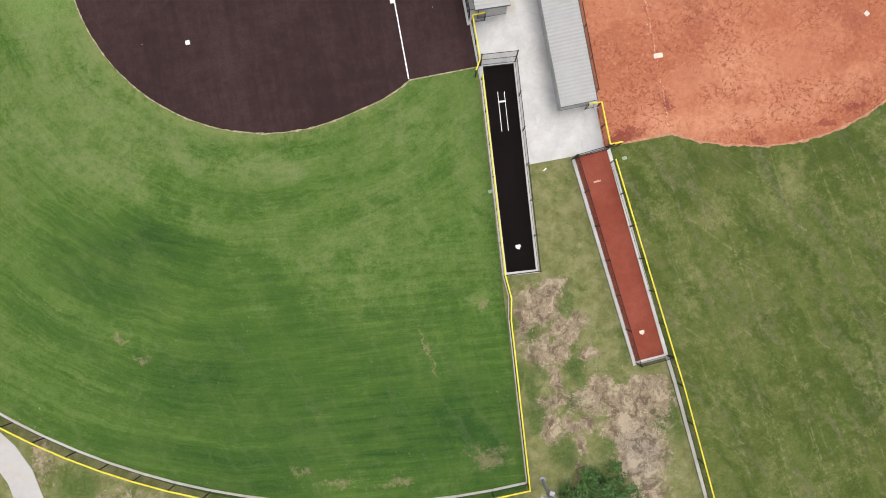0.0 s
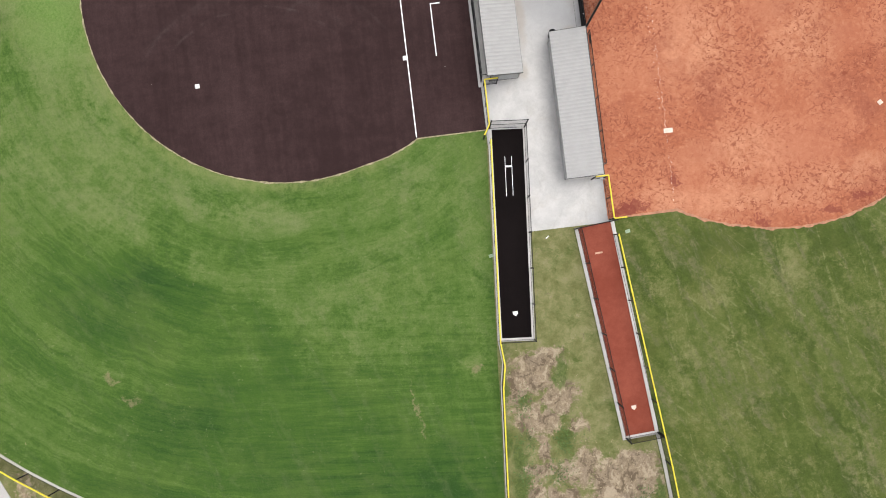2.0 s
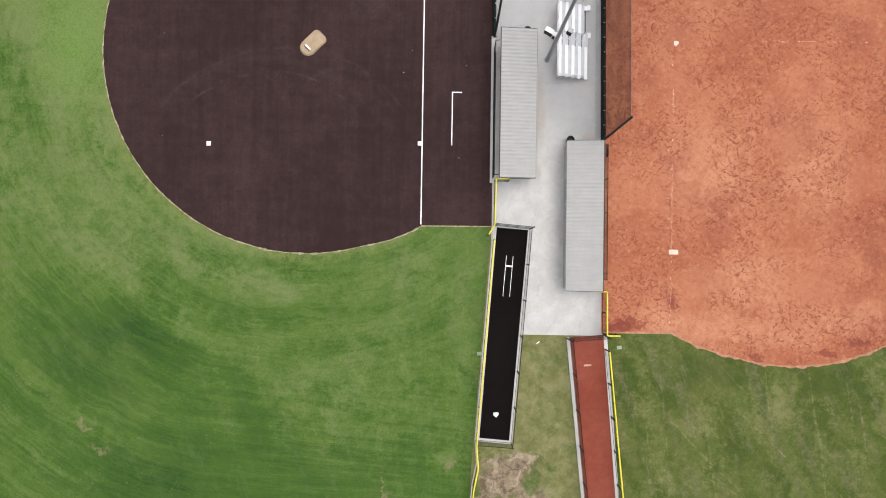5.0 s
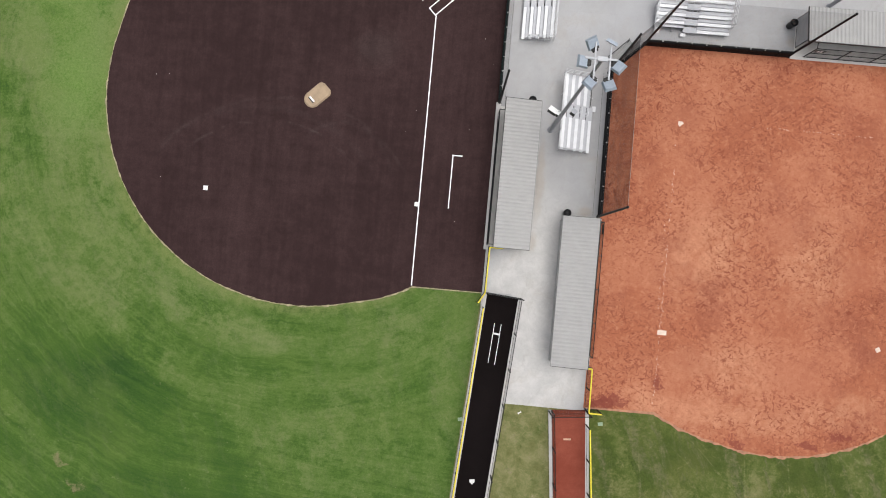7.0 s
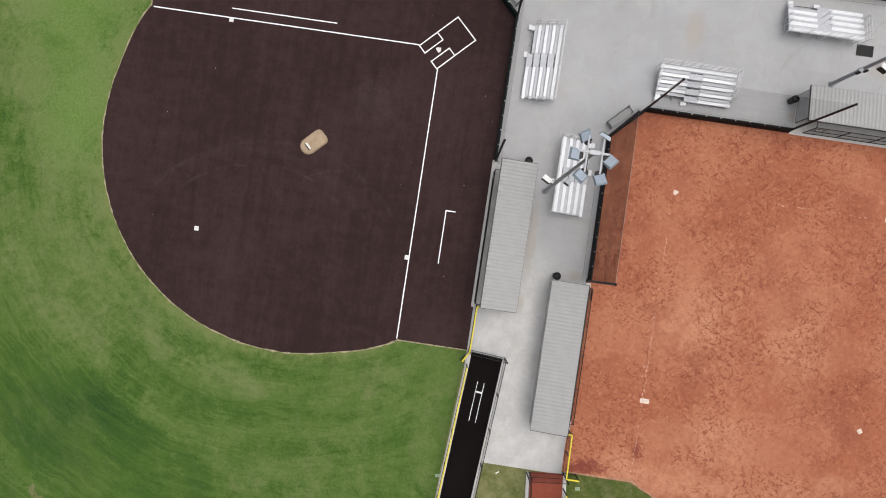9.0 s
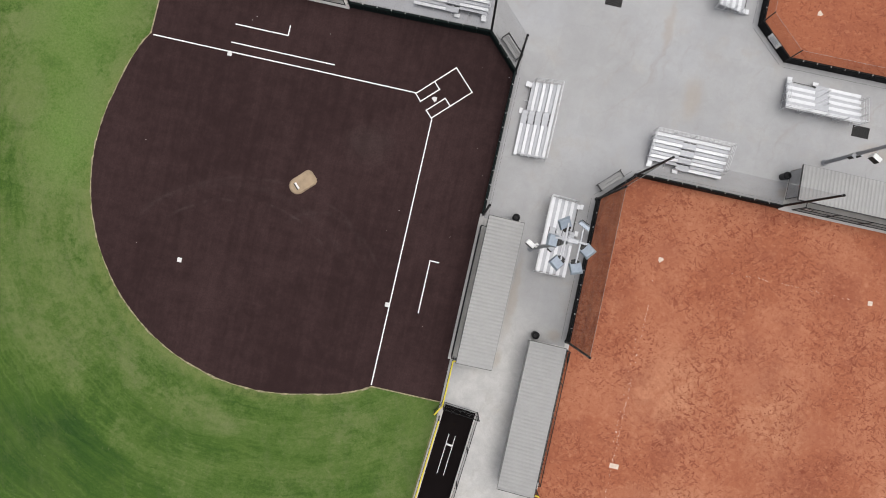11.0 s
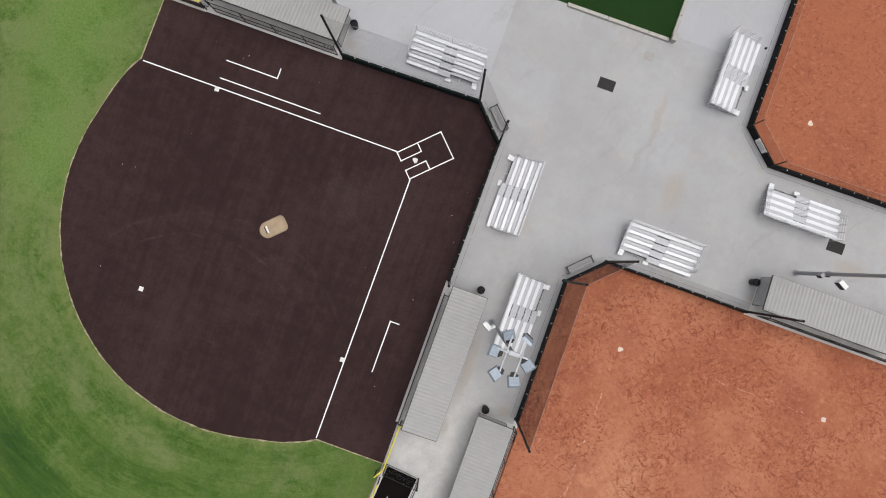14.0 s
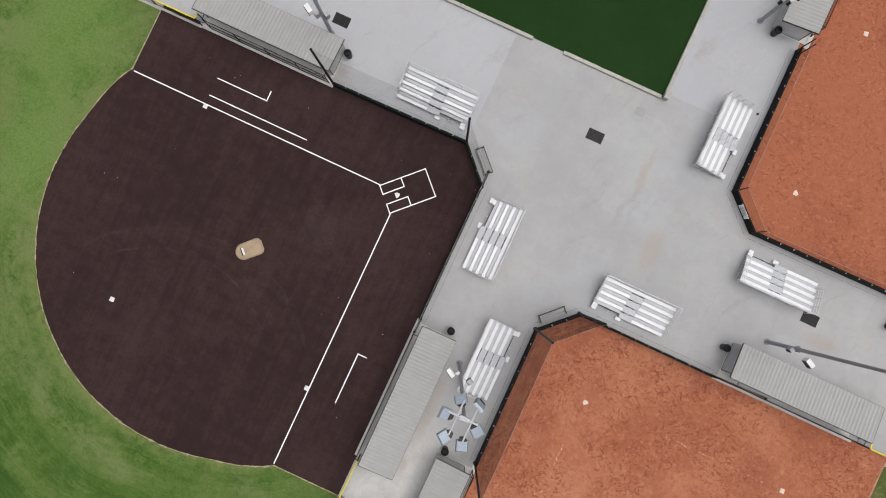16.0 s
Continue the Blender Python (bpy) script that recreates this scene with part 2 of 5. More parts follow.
    bare = n.ramp(n.math("ADD", bare, n.math("MULTIPLY", n.math("SUBTRACT", small, 0.5), 1.8)), 0.22, 0.62)
    for x, y, rx, ry in GREEN_PATCHES:
        d = n.math("ADD", n.blob(bent, x, y, rx, ry, 0.1), n.math("MULTIPLY", n.math("SUBTRACT", small, 0.5), 1.4))
        bare = n.math("MULTIPLY", bare, n.ramp(d, 0.3, 0.8, 1.0, 0.1))
    colour = n.mix(bare, green, earth)
    colour = n.mix(n.ramp(fine, 0.42, 0.75, 0.0, 0.5), colour, n.mix(0.55, colour, (0.02, 0.025, 0.012)))
    return n.finish(colour, 0.95, 0, n.math("ADD", n.math("ADD", small, fine), litter), 0.7, 0.07, 0.1)


def clay(name, seed, scuffed=1.0, sand=1.0, rare=0.0):
    """Raked infield clay: soft sandy and dark worn areas, short curling scuffs, clustered footmarks, damp broken patches."""
    n = Nodes(name)
    at = n.vmath("ADD", n.place(), (seed, seed * 1.7, 0))
    bent = n.warp(at, 0.4, 3.0)
    coarse = n.noise(bent, 0.12, 5, 0.62)
    middle = n.noise(bent, 0.75, 7, 0.72, 0.8)
    small = n.noise(at, 2.6, 6, 0.75, 0.6)
    fine = n.noise(at, 8.0, 5, 0.8)
    shaped = n.warp(n.warp(n.place(), 0.3, 3.5), 1.3, 0.9)
    rag = n.math("MULTIPLY", n.math("SUBTRACT", middle, 0.5), 0.9)
    sandy = n.ramp(n.math("ADD", coarse, n.math("MULTIPLY", rag, 0.35)), 0.40, 0.62, 0.0, 0.7 * sand)
    pale = 0.0
    for x, y, rx, ry in PALE_CLAY:
        pale = n.math("ADD", pale, n.math("MULTIPLY", n.blob(shaped, x, y, rx * 1.3, ry * 1.3, 0.02), n.ramp(middle, 0.34, 0.64, 0.2, 0.7)))
    dark = n.ramp(n.math("ADD", n.noise(n.warp(at, 0.25, 4.0), 0.15, 6, 0.68), n.math("MULTIPLY", rag, 0.25)), 0.50, 0.70, 0.0, 0.75)
    for x, y, rx, ry in DARK_CLAY:
        dark = n.math("ADD", dark, n.math("MULTIPLY", n.blob(shaped, x, y, rx * 1.3, ry * 1.3, 0.02), n.ramp(middle, 0.34, 0.64, 0.15, 0.7)))
    colour = n.mix(n.math("MINIMUM", sandy, 1.0), (0.348, 0.124, 0.067), (0.445, 0.184, 0.106))
    colour = n.mix(n.math("MINIMUM", pale, 1.0), colour, (0.555, 0.280, 0.168))
    colour = n.mix(n.ramp(small, 0.40, 0.62, 0.0, 0.4), colour, n.mix(0.6, colour, (0.25, 0.075, 0.040)))
    colour = n.mix(n.math("MINIMUM", n.math("MULTIPLY", dark, 0.78), 0.85), colour, (0.240, 0.076, 0.046))
    # short strokes left by cleats and the rake, in four directions, denser in some areas
    marks = None
    for turn, dx, long, broad, bar in ((28, 0.0, 1.3, 3.8, 0.565), (-38, 13.0, 1.5, 4.3, 0.565), (82, 29.0, 1.4, 4.0, 0.575), (5, 47.0, 2.4, 6.0, 0.575)):
        v = n.stretch(n.warp(n.vmath("ADD", at, (dx, dx * 0.6, 0)), 1.3, 0.35), long, broad, 1, turn)
        stroke = n.ramp(n.noise(v, 1.0, 1.5, 0.5, 0.35), bar + rare, bar + rare + 0.13)
        gate = n.ramp(n.noise(n.vmath("ADD", at, (dx * 2, 7, 0)), 0.55, 4, 0.6), 0.38, 0.52)
        stroke = n.math("MULTIPLY", stroke, gate)
        marks = stroke if marks is None else n.math("MAXIMUM", marks, stroke)
    prints = n.ramp(n.noise(n.warp(at, 2.0, 0.25), 3.8, 1, 0.5), 0.64 + rare, 0.70 + rare)
    marks = n.math("MAXIMUM", marks, prints)
    area = n.ramp(n.noise(n.warp(at, 0.5, 2.0), 0.2, 5, 0.65), 0.38, 0.56, 0.25, 1.0)
    lifted = n.ramp(n.noise(n.stretch(n.warp(n.vmath("ADD", at, (71, 3, 0)), 1.3, 0.4), 2.0, 3.6, 1, -20), 1.0, 1.5, 0.5, 0.4), 0.56, 0.70)
    lifted = n.math("MULTIPLY", lifted, n.math("MULTIPLY", area, 0.2 * scuffed))
    smoothed = 0.0
    for x, y, rx, ry in SMOOTH_CLAY:
        smoothed = n.math("MAXIMUM", smoothed, n.blob(shaped, x, y, rx * 1.2, ry * 1.2, 0.3))
    marks = n.math("MULTIPLY", n.math("MULTIPLY", marks, area), n.math("SUBTRACT", 1.0, n.math("MULTIPLY", smoothed, 0.85)))
    gouge = n.ramp(n.noise(n.stretch(n.warp(at, 0.7, 1.4), 2.2, 0.7, 1, 28), 1.0, 5, 0.65, 1.2), 0.59, 0.70)
    cluster = n.ramp(n.noise(n.warp(n.vmath("ADD", at, (9, 41, 0)), 0.4, 3.0), 0.2, 5, 0.62), 0.50, 0.62, 0.0, 1.0)
    gouge = n.math("MULTIPLY", n.math("MAXIMUM", gouge, n.ramp(n.noise(n.stretch(n.warp(at, 0.6, 1.6), 0.7, 2.2, 1, -35), 1.0, 5, 0.68, 0.8), 0.59, 0.70)), cluster)
    ridge = n.ramp(n.noise(n.vmath("ADD", n.warp(at, 1.2, 0.5), (0.12, 0.1, 0)), 2.3, 4, 0.65), 0.50, 0.72, 0.0, 0.2 + 0.25 * sand)
    colour = n.mix(ridge, colour, n.mix(0.55, colour, (0.60, 0.29, 0.175)))
    colour = n.mix(lifted, colour, (0.60, 0.28, 0.165))
    colour = n.mix(n.math("MULTIPLY", smoothed, 0.35), colour, (0.345, 0.128, 0.075))
    colour = n.mix(n.math("MULTIPLY", gouge, 0.62 * scuffed), colour, (0.205, 0.060, 0.034))
    colour = n.mix(n.math("MULTIPLY", marks, n.ramp(middle, 0.35, 0.65, 0.6 * scuffed, 0.95 * scuffed)), colour, (0.212, 0.061, 0.034))
    for x, y, rx, ry in DAMP_CLAY:
        d = n.math("ADD", n.blob(shaped, x, y, rx, ry, 0.1), n.math("MULTIPLY", n.math("SUBTRACT", small, 0.5), 2.6))
        colour = n.mix(n.ramp(d, 0.30, 0.85, 0.0, 0.75), colour, (0.190, 0.050, 0.036))
    colour = n.mix(n.ramp(fine, 0.45, 0.75, 0.0, 0.10), colour, (0.24, 0.075, 0.040))
    h = n.math("SUBTRACT", n.math("ADD", n.math("MULTIPLY", fine, 0.2), n.math("ADD", middle, small)), n.math("MULTIPLY", n.math("ADD", marks, gouge), 1.0 * scuffed))
    return n.finish(colour, 0.95, 0, h, 0.6, 0.05, 0.1)


def infield_turf():
    """Dark brown synthetic turf: brushed streaks along the rolls, faint cross bands, thin worn arcs."""
    n = Nodes("brown_synthetic_turf")
    at = n.place()
    fine, middle, coarse = n.noise(at, 9.0, 4, 0.8), n.noise(at, 0.9, 6, 0.75), n.noise(n.warp(at, 0.1, 4.0), 0.08, 4, 0.6)
    loose = n.warp(at, 0.3, 0.7)
    brush = n.noise(n.stretch(loose, 1.5, 0.07), 1.0, 6, 0.75)
    hair = n.noise(n.stretch(loose, 5.0, 0.3), 1.0, 4, 0.75)
    cross = n.noise(n.stretch(loose, 0.06, 0.8), 1.0, 5, 0.7)
    tone = n.math("ADD", n.math("MULTIPLY", brush, 0.27), n.math("MULTIPLY", hair, 0.06))
    tone = n.math("ADD", tone, n.math("ADD", n.math("MULTIPLY", middle, 0.33), n.math("MULTIPLY", coarse, 0.36)))
    tone = n.math("ADD", tone, n.math("MULTIPLY", cross, 0.14))
    colour = n.mix(n.ramp(tone, 0.46, 0.74), (0.0315, 0.0171, 0.0171), (0.0590, 0.0343, 0.0338))
    xyz = n.tree.nodes.new("ShaderNodeSeparateXYZ")
    n.put(xyz.inputs[0], at)
    upper = n.ramp(xyz.outputs[1], -16.5, -13.5)
    scuff = n.ramp(n.noise(at, 0.7, 5), 0.38, 0.62)
    for cx, cy, r, w, a in ((-13.1, -21.9, 9.8, 0.2, 0.24), (-13.6, -22.3, 11.4, 0.5, 0.09), (-12.0, -23.0, 13.0, 0.25, 0.14), (-7.0, -16.0, 4.2, 0.3, 0.12)):
        rel = n.vmath("SUBTRACT", n.warp(at, 0.2, 0.9), (cx, cy, 0))
        d = n.math("ABSOLUTE", n.math("SUBTRACT", n.vmath("LENGTH", rel, out=1), r))
        arc = n.math("MULTIPLY", n.math("MULTIPLY", n.ramp(d, w, 0.0), scuff), upper)
        colour = n.mix(n.math("MULTIPLY", arc, a), colour, (0.110, 0.088, 0.084))
    dusty = n.ramp(n.math("ADD", n.blob(n.warp(at, 0.5, 2.0), -4.8, -5.2, 3.5, 3.0, 0.05), n.math("SUBTRACT", middle, 0.5)), 0.1, 1.0)
    colour = n.mix(n.math("MULTIPLY", dusty, 0.14), colour, (0.11, 0.088, 0.082))
    colour = n.mix(n.ramp(fine, 0.3, 0.7, 0.0, 0.4), colour, (0.018, 0.011, 0.010))
    return n.finish(colour, 0.95, 0, fine, 0.5, 0.02, 0.1)


def plain_turf(name, dark, light):
    n = Nodes(name)
    at = n.place()
    fine, coarse, middle = n.noise(at, 14.0, 4, 0.8), n.noise(n.warp(at, 0.2, 3.0), 0.25, 5, 0.6), n.noise(at, 1.5, 6, 0.7)
    tone = n.math("ADD", n.math("MULTIPLY", coarse, 0.6), n.math("MULTIPLY", middle, 0.4))
    colour = n.mix(n.ramp(tone, 0.32, 0.68), dark, light)
    colour = n.mix(n.ramp(fine, 0.3, 0.75, 0.0, 0.4), colour, [c * 0.5 for c in dark])
    return n.finish(colour, 0.95, 0, fine, 0.5, 0.02, 0.1)


def concrete(name, dark, light, stain=0.5, spots=(), newer=(), pours=()):
    """Broom-finished slabs with a tone of their own, rust and water stains."""
    n = Nodes(name)
    at = n.place()
    own = n.add("ShaderNodeObjectInfo", out=5)
    bent = n.warp(at, 0.25, 3.0)
    coarse, middle, fine = n.noise(bent, 0.13, 6, 0.65), n.noise(bent, 0.7, 7, 0.72), n.noise(at, 14.0, 4, 0.8)
    tone = n.math("ADD", n.math("MULTIPLY", coarse, 0.6), n.math("MULTIPLY", middle, 0.28))
    tone = n.math("ADD", tone, n.math("MULTIPLY", own, 0.05))
    colour = n.mix(n.ramp(tone, 0.30, 0.70), dark, light)
    cool = n.ramp(n.noise(n.vmath("ADD", bent, (40, 9, 0)), 0.09, 4, 0.6), 0.45, 0.65, 0.0, 0.6)
    colour = n.mix(cool, colour, n.mix(0.5, colour, (light[0] * 0.98, light[1] * 1.0, light[2] * 1.06)))
    for x, y, rx, ry in newer:
        d = n.math("MULTIPLY", n.blob(n.warp(at, 0.3, 1.5), x, y, rx, ry, 0.9), n.ramp(middle, 0.3, 0.7, 0.7, 1.0))
        colour = n.mix(d, colour, n.mix(n.ramp(middle, 0.3, 0.7), (0.465, 0.455, 0.442), (0.540, 0.530, 0.516)))
    if pours:
        xyz = n.tree.nodes.new("ShaderNodeSeparateXYZ")
        n.put(xyz.inputs[0], at)
    for x0, y0, x1, y1 in pours:
        inside = n.math("MULTIPLY", n.math("GREATER_THAN", xyz.outputs[0], x0), n.math("LESS_THAN", xyz.outputs[0], x1))
        inside = n.math("MULTIPLY", inside, n.math("MULTIPLY", n.math("GREATER_THAN", xyz.outputs[1], y0), n.math("LESS_THAN", xyz.outputs[1], y1)))
        colour = n.mix(n.math("MULTIPLY", inside, 0.75), colour, n.mix(0.7, colour, (0.445, 0.455, 0.490)))
    rust = n.ramp(n.noise(n.warp(at, 0.4, 2.5), 0.26, 7, 0.72), 0.50, 0.74, 0.0, stain)
    for x, y, rx, ry in spots:
        d = n.math("ADD", n.blob(n.warp(at, 0.6, 1.2), x, y, rx, ry, 0.05), n.math("MULTIPLY", n.math("SUBTRACT", middle, 0.5), 0.5))
        rust = n.math("MAXIMUM", rust, n.ramp(d, 0.15, 1.0, 0.0, 0.52))
    colour = n.mix(rust, colour, (dark[0] * 1.06, dark[1] * 0.92, dark[2] * 0.74))
    trail = n.noise(n.stretch(n.warp(at, 0.12, 5.0), 0.9, 0.12, 1, 20), 1.0, 5, 0.7)
    colour = n.mix(n.ramp(trail, 0.54, 0.74, 0.0, 0.4), colour, [dark[0] * 0.88, dark[1] * 0.80, dark[2] * 0.70])
    colour = n.mix(n.ramp(fine, 0.40, 0.75, 0.0, 0.22), colour, [c * 0.7 for c in dark])
    return n.finish(colour, 0.85, 0, fine, 0.2, 0.004, 0.3)


def mesh_fabric(name, colour, cover, metal=0.0):
    """Woven wire or twine too fine to tell apart: the strands cover a share of the sheet, a little unevenly."""
    n = Nodes(name)
    uneven = n.ramp(n.noise(n.place(), 0.6, 3), 0.3, 0.7, cover * 0.85, min(1.0, cover * 1.15))
    n.finish(colour, 0.6, metal, spec=0.1)
    clear = n.add("ShaderNodeBsdfTransparent")
    both = n.add("ShaderNodeMixShader", {0: uneven, 1: clear, 2: n.bsdf.outputs[0]})
    n.put(n.out.inputs[0], both)
    return n.mat


RUST_SPOTS = [(9.9, -15.0, 0.8, 6.5), (13.9, -17.5, 1.3, 0.8), (30.2, -1.6, 1.2, 1.0), (37.0, 3.4, 3.0, 1.2), (17.8, 10.0, 0.7, 4.5), (21.0, 4.5, 1.6, 3.5), (9.7, -20.5, 0.8, 1.6), (-8.7, 7.2, 1.0, 0.9)]
PALE_CLAY = [(27.4, -33.6, 8.5, 2.0), (20.1, -32.6, 2.4, 1.4), (36.5, -32.3, 4.0, 1.9), (27.0, -29.5, 5.0, 2.5), (24.5, -20.0, 4.0, 5.0), (33.0, -20.0, 4.0, 5.0), (45.0, -25.0, 3.0, 6.0)]
DARK_CLAY = [(21.2, -8.3, 2.2, 2.0), (31.1, -3.6, 3.4, 1.2), (36.0, -9.5, 2.2, 1.4), (29.5, -6.9, 3.5, 0.8), (20.8, -30.7, 1.0, 1.6), (30.0, -15.0, 2.2, 1.8), (38.0, -27.0, 1.6, 1.4), (33.8, 13.5, 2.0, 2.0)]
SMOOTH_CLAY = [(32.5, -29.4, 3.6, 2.2), (24.0, -29.0, 2.4, 1.3), (21.3, -8.8, 2.2, 1.6), (30.5, -17.5, 2.6, 2.0), (37.0, -21.0, 2.0, 1.6)]
DAMP_CLAY = [(17.4, -32.8, 2.6, 1.5), (16.6, -33.0, 1.8, 1.3), (27.9, -35.4, 1.5, 0.5), (33.8, -35.1, 1.6, 0.35), (36.9, -34.4, 2.2, 0.6), (21.0, -31.0, 0.7, 1.1)]
DIRT_PATCHES = [(6.6, -49.8, 1.8, 2.4, 0.85), (10.2, -54.6, 2.6, 1.8, 0.85), (8.0, -45.2, 3.0, 1.6, 0.9), (12.0, -57.5, 2.2, 2.4, 0.9), (6.4, -56.4, 1.4, 2.6, 0.8), (7.3, -46.2, 2.7, 2.3, 1.0), (9.3, -48.2, 2.0, 2.0, 1.0), (5.6, -47.4, 1.0, 2.2, 0.9), (8.1, -50.2, 1.8, 1.5, 0.95), (10.7, -50.9, 1.3, 1.0, 0.8), (7.4, -52.2, 0.7, 2.2, 0.9),
                (7.0, -54.2, 2.2, 0.8, 0.9), (7.9, -56.5, 1.3, 1.2, 1.0), (14.0, -55.8, 4.4, 2.6, 1.1), (11.2, -53.4, 1.8, 1.3, 0.9), (15.2, -54.2, 2.6, 1.3, 1.1), (13.4, -59.6, 3.0, 4.2, 1.1),
                (9.6, -56.4, 0.9, 1.4, 0.8), (8.8, -58.4, 0.7, 1.6, 0.8), (8.2, -60.5, 0.7, 1.6, 0.8), (13.3, -64.5, 2.6, 5.0, 1.0), (-31.5, -57.0, 6.0, 2.4, 0.9), (-37.0, -51.0, 1.5, 4.0, 0.5)]
# bands along the mower's rings: radius, bearing, half width, half spread in degrees, paler (+) or deeper (-)
LAWN_ARCS = [(21.8, 46, 2.6, 16, 0.26), (20.3, 75, 1.6, 18, 0.22), (25.3, 47, 2.0, 13, 0.22), (20.6, 3, 2.8, 16, 0.20), (21.6, 116, 2.6, 9, 0.22), (29.5, 99, 4.5, 15, 0.20), (37.0, 63, 2.2, 11, 0.16),
             (18.8, 0, 1.6, 55, 0.34), (22.6, 80, 0.9, 24, -0.20), (24.3, 15, 1.5, 15, -0.16), (28.2, 58, 1.9, 7, -0.22),
             (36.0, 72, 2.4, 12, -0.18), (31.0, 50, 3.0, 14, -0.14), (27.5, 22, 2.5, 16, 0.14)]
LAWN_BLOBS = [(-24.7, -34.1, 2.6, 1.5, -0.17), (-21.8, -35.6, 2.7, 1.3, -0.20), (-18.9, -36.5, 2.7, 1.2, -0.19), (-16.2, -37.6, 2.2, 1.3, -0.17), (-14.6, -39.8, 1.4, 2.2, -0.16), (-13.8, -42.8, 1.3, 2.4, -0.16), (-24.0, -40.0, 8.0, 4.0, -0.12), (-20.3, -32.9, 3.4, 1.2, 0.15), (-16.0, -29.4, 4.5, 1.4, 0.12), (-32.6, -4.5, 1.1, 1.1, -0.5), (-28.9, -1.7, 2.6, 1.8, -0.32), (-28.3, 3.3, 1.3, 0.9, -0.35), (-27.6, 1.8, 0.8, 0.8, -0.25), (-37.0, -2.0, 4.5, 5.0, 0.16), (-33.0, 1.0, 10.0, 14.0, 0.34), (-32.0, -16.0, 8.0, 11.0, 0.22), (-13.0, -53.0, 26.0, 13.0, -0.26), (-27.0, -41.0, 13.0, 10.0, -0.05), (-33.0, -36.0, 8.0, 10.0, -0.12), (2.3, -44.8, 2.0, 1.0, 0.40), (1.0, -56.5, 5.0, 4.5, -0.22), (-11.0, -57.5, 7.0, 1.2, 0.14),
              (3.6, -38.0, 1.4, 12.0, 0.16), (-3.0, -54.0, 8.0, 4.0, -0.10)]
MAT_LAWN = grass("outfield_lawn", (0.024, 0.064, 0.012), (0.060, 0.119, 0.018), (0.134, 0.180, 0.056), (0.192, 0.200, 0.104), (-10.0, -10.0), LAWN_ARCS, LAWN_BLOBS, 1.95, 0.8, 0.40, 0.0, 0.3, 0.11, [(0.6, -57.9, 4.2, 1.9), (3.0, -44.9, 2.2, 0.9), (-15.2, -56.3, 1.6, 0.8), (-12.0, -57.6, 3.2, 0.9), (-7.0, -58.4, 3.0, 0.8), (-26.5, -44.5, 2.0, 0.9), (-28.5, -42.5, 1.2, 0.6), (-2.6, -48.0, 0.35, 5.0)], [(-31.5, 1.5, 7.5, 13.0), (-30.0, -10.0, 5.0, 8.0)])
MAT_LAWN_RED = grass("outfield_lawn_clay_field", (0.032, 0.052, 0.010), (0.069, 0.096, 0.018), (0.142, 0.156, 0.055), (0.235, 0.205, 0.106), (31.0, -19.0), [],
                     [(31.4, -38.0, 0.7, 1.1, 0.55), (29.1, -39.5, 2.0, 2.5, 0.25), (23.5, -41.0, 1.6, 1.4, 0.35), (19.0, -38.0, 1.2, 4.0, 0.2), (20.0, -46.5, 1.2, 3.0, 0.3), (25.0, -37.0, 3.5, 1.4, -0.25), (34.0, -37.5, 3.0, 1.4, -0.15)],
                     0.5, 1.2, 0.68, 31.0, 1.0)
MAT_SCRUB = scrub_ground()
MAT_CLAY = clay("infield_clay", 0.0)
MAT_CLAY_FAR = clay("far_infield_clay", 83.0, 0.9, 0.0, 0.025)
MAT_TURF = infield_turf()
MAT_PEN_TURF = plain_turf("dark_bullpen_turf", (0.0050, 0.0034, 0.0034), (0.0086, 0.0060, 0.0060))
MAT_GREEN_TURF = plain_turf("green_synthetic_turf", (0.012, 0.036, 0.008), (0.017, 0.046, 0.011))
MAT_PEN_RED = plain_turf("red_bullpen_turf", (0.205, 0.050, 0.031), (0.275, 0.077, 0.050))
MAT_CONCRETE = concrete("plaza_concrete", (0.329, 0.327, 0.329), (0.426, 0.427, 0.433), 0.36, RUST_SPOTS, [(10.8, -27.0, 6.5, 13.0)], [(16.0, 17.03, 25.2, 60.0), (-30.0, 6.0, 3.2, 17.0)])
MAT_CURB = concrete("curb_concrete", (0.33, 0.315, 0.285), (0.53, 0.515, 0.475), 0.6)
MAT_PEN_CURB = concrete("bullpen_curb_concrete", (0.46, 0.445, 0.43), (0.63, 0.615, 0.60), 0.3)
MAT_PATH = concrete("path_concrete", (0.355, 0.34, 0.33), (0.45, 0.435, 0.42), 0.4)
MAT_JOINT = simple("joint_sand", (0.385, 0.385, 0.385), 0.95)
MAT_RAIL = simple("pale_rail_metal", (0.58, 0.585, 0.60), 0.45, 0.3, 0.1)
MAT_CHALK = simple("white_line", (0.86, 0.86, 0.86), 0.8, 0, 0.06)
MAT_PLATE = simple("white_rubber", (0.70, 0.69, 0.68), 0.6, 0, 0.08)
MAT_FLOOR = simple("dusty_grey_floor", (0.56, 0.545, 0.52), 0.9, 0, 0.12, 1.0)
MAT_OLD_CHALK = simple("worn_pink_chalk", (0.72, 0.53, 0.43), 0.9, 0, 0.2)
MAT_DUSTY = simple("dusty_white_rubber", (0.64, 0.53, 0.455), 0.8, 0, 0.15)
MAT_DUSTY_RED = simple("clay_stained_rubber", (0.48, 0.30, 0.215), 0.85, 0, 0.25)
MAT_MOUND = simple("tan_mound_turf", (0.345, 0.258, 0.172), 0.95, 0, 0.15, 2.0, 40)
MAT_ROOF = simple("grey_roof_sheet", (0.318, 0.316, 0.309), 0.5, 0.0, 0.05, 1.2, 30)
MAT_TRIM = simple("dark_bronze_trim", (0.03, 0.029, 0.028), 0.5, 0.0, 0.1)
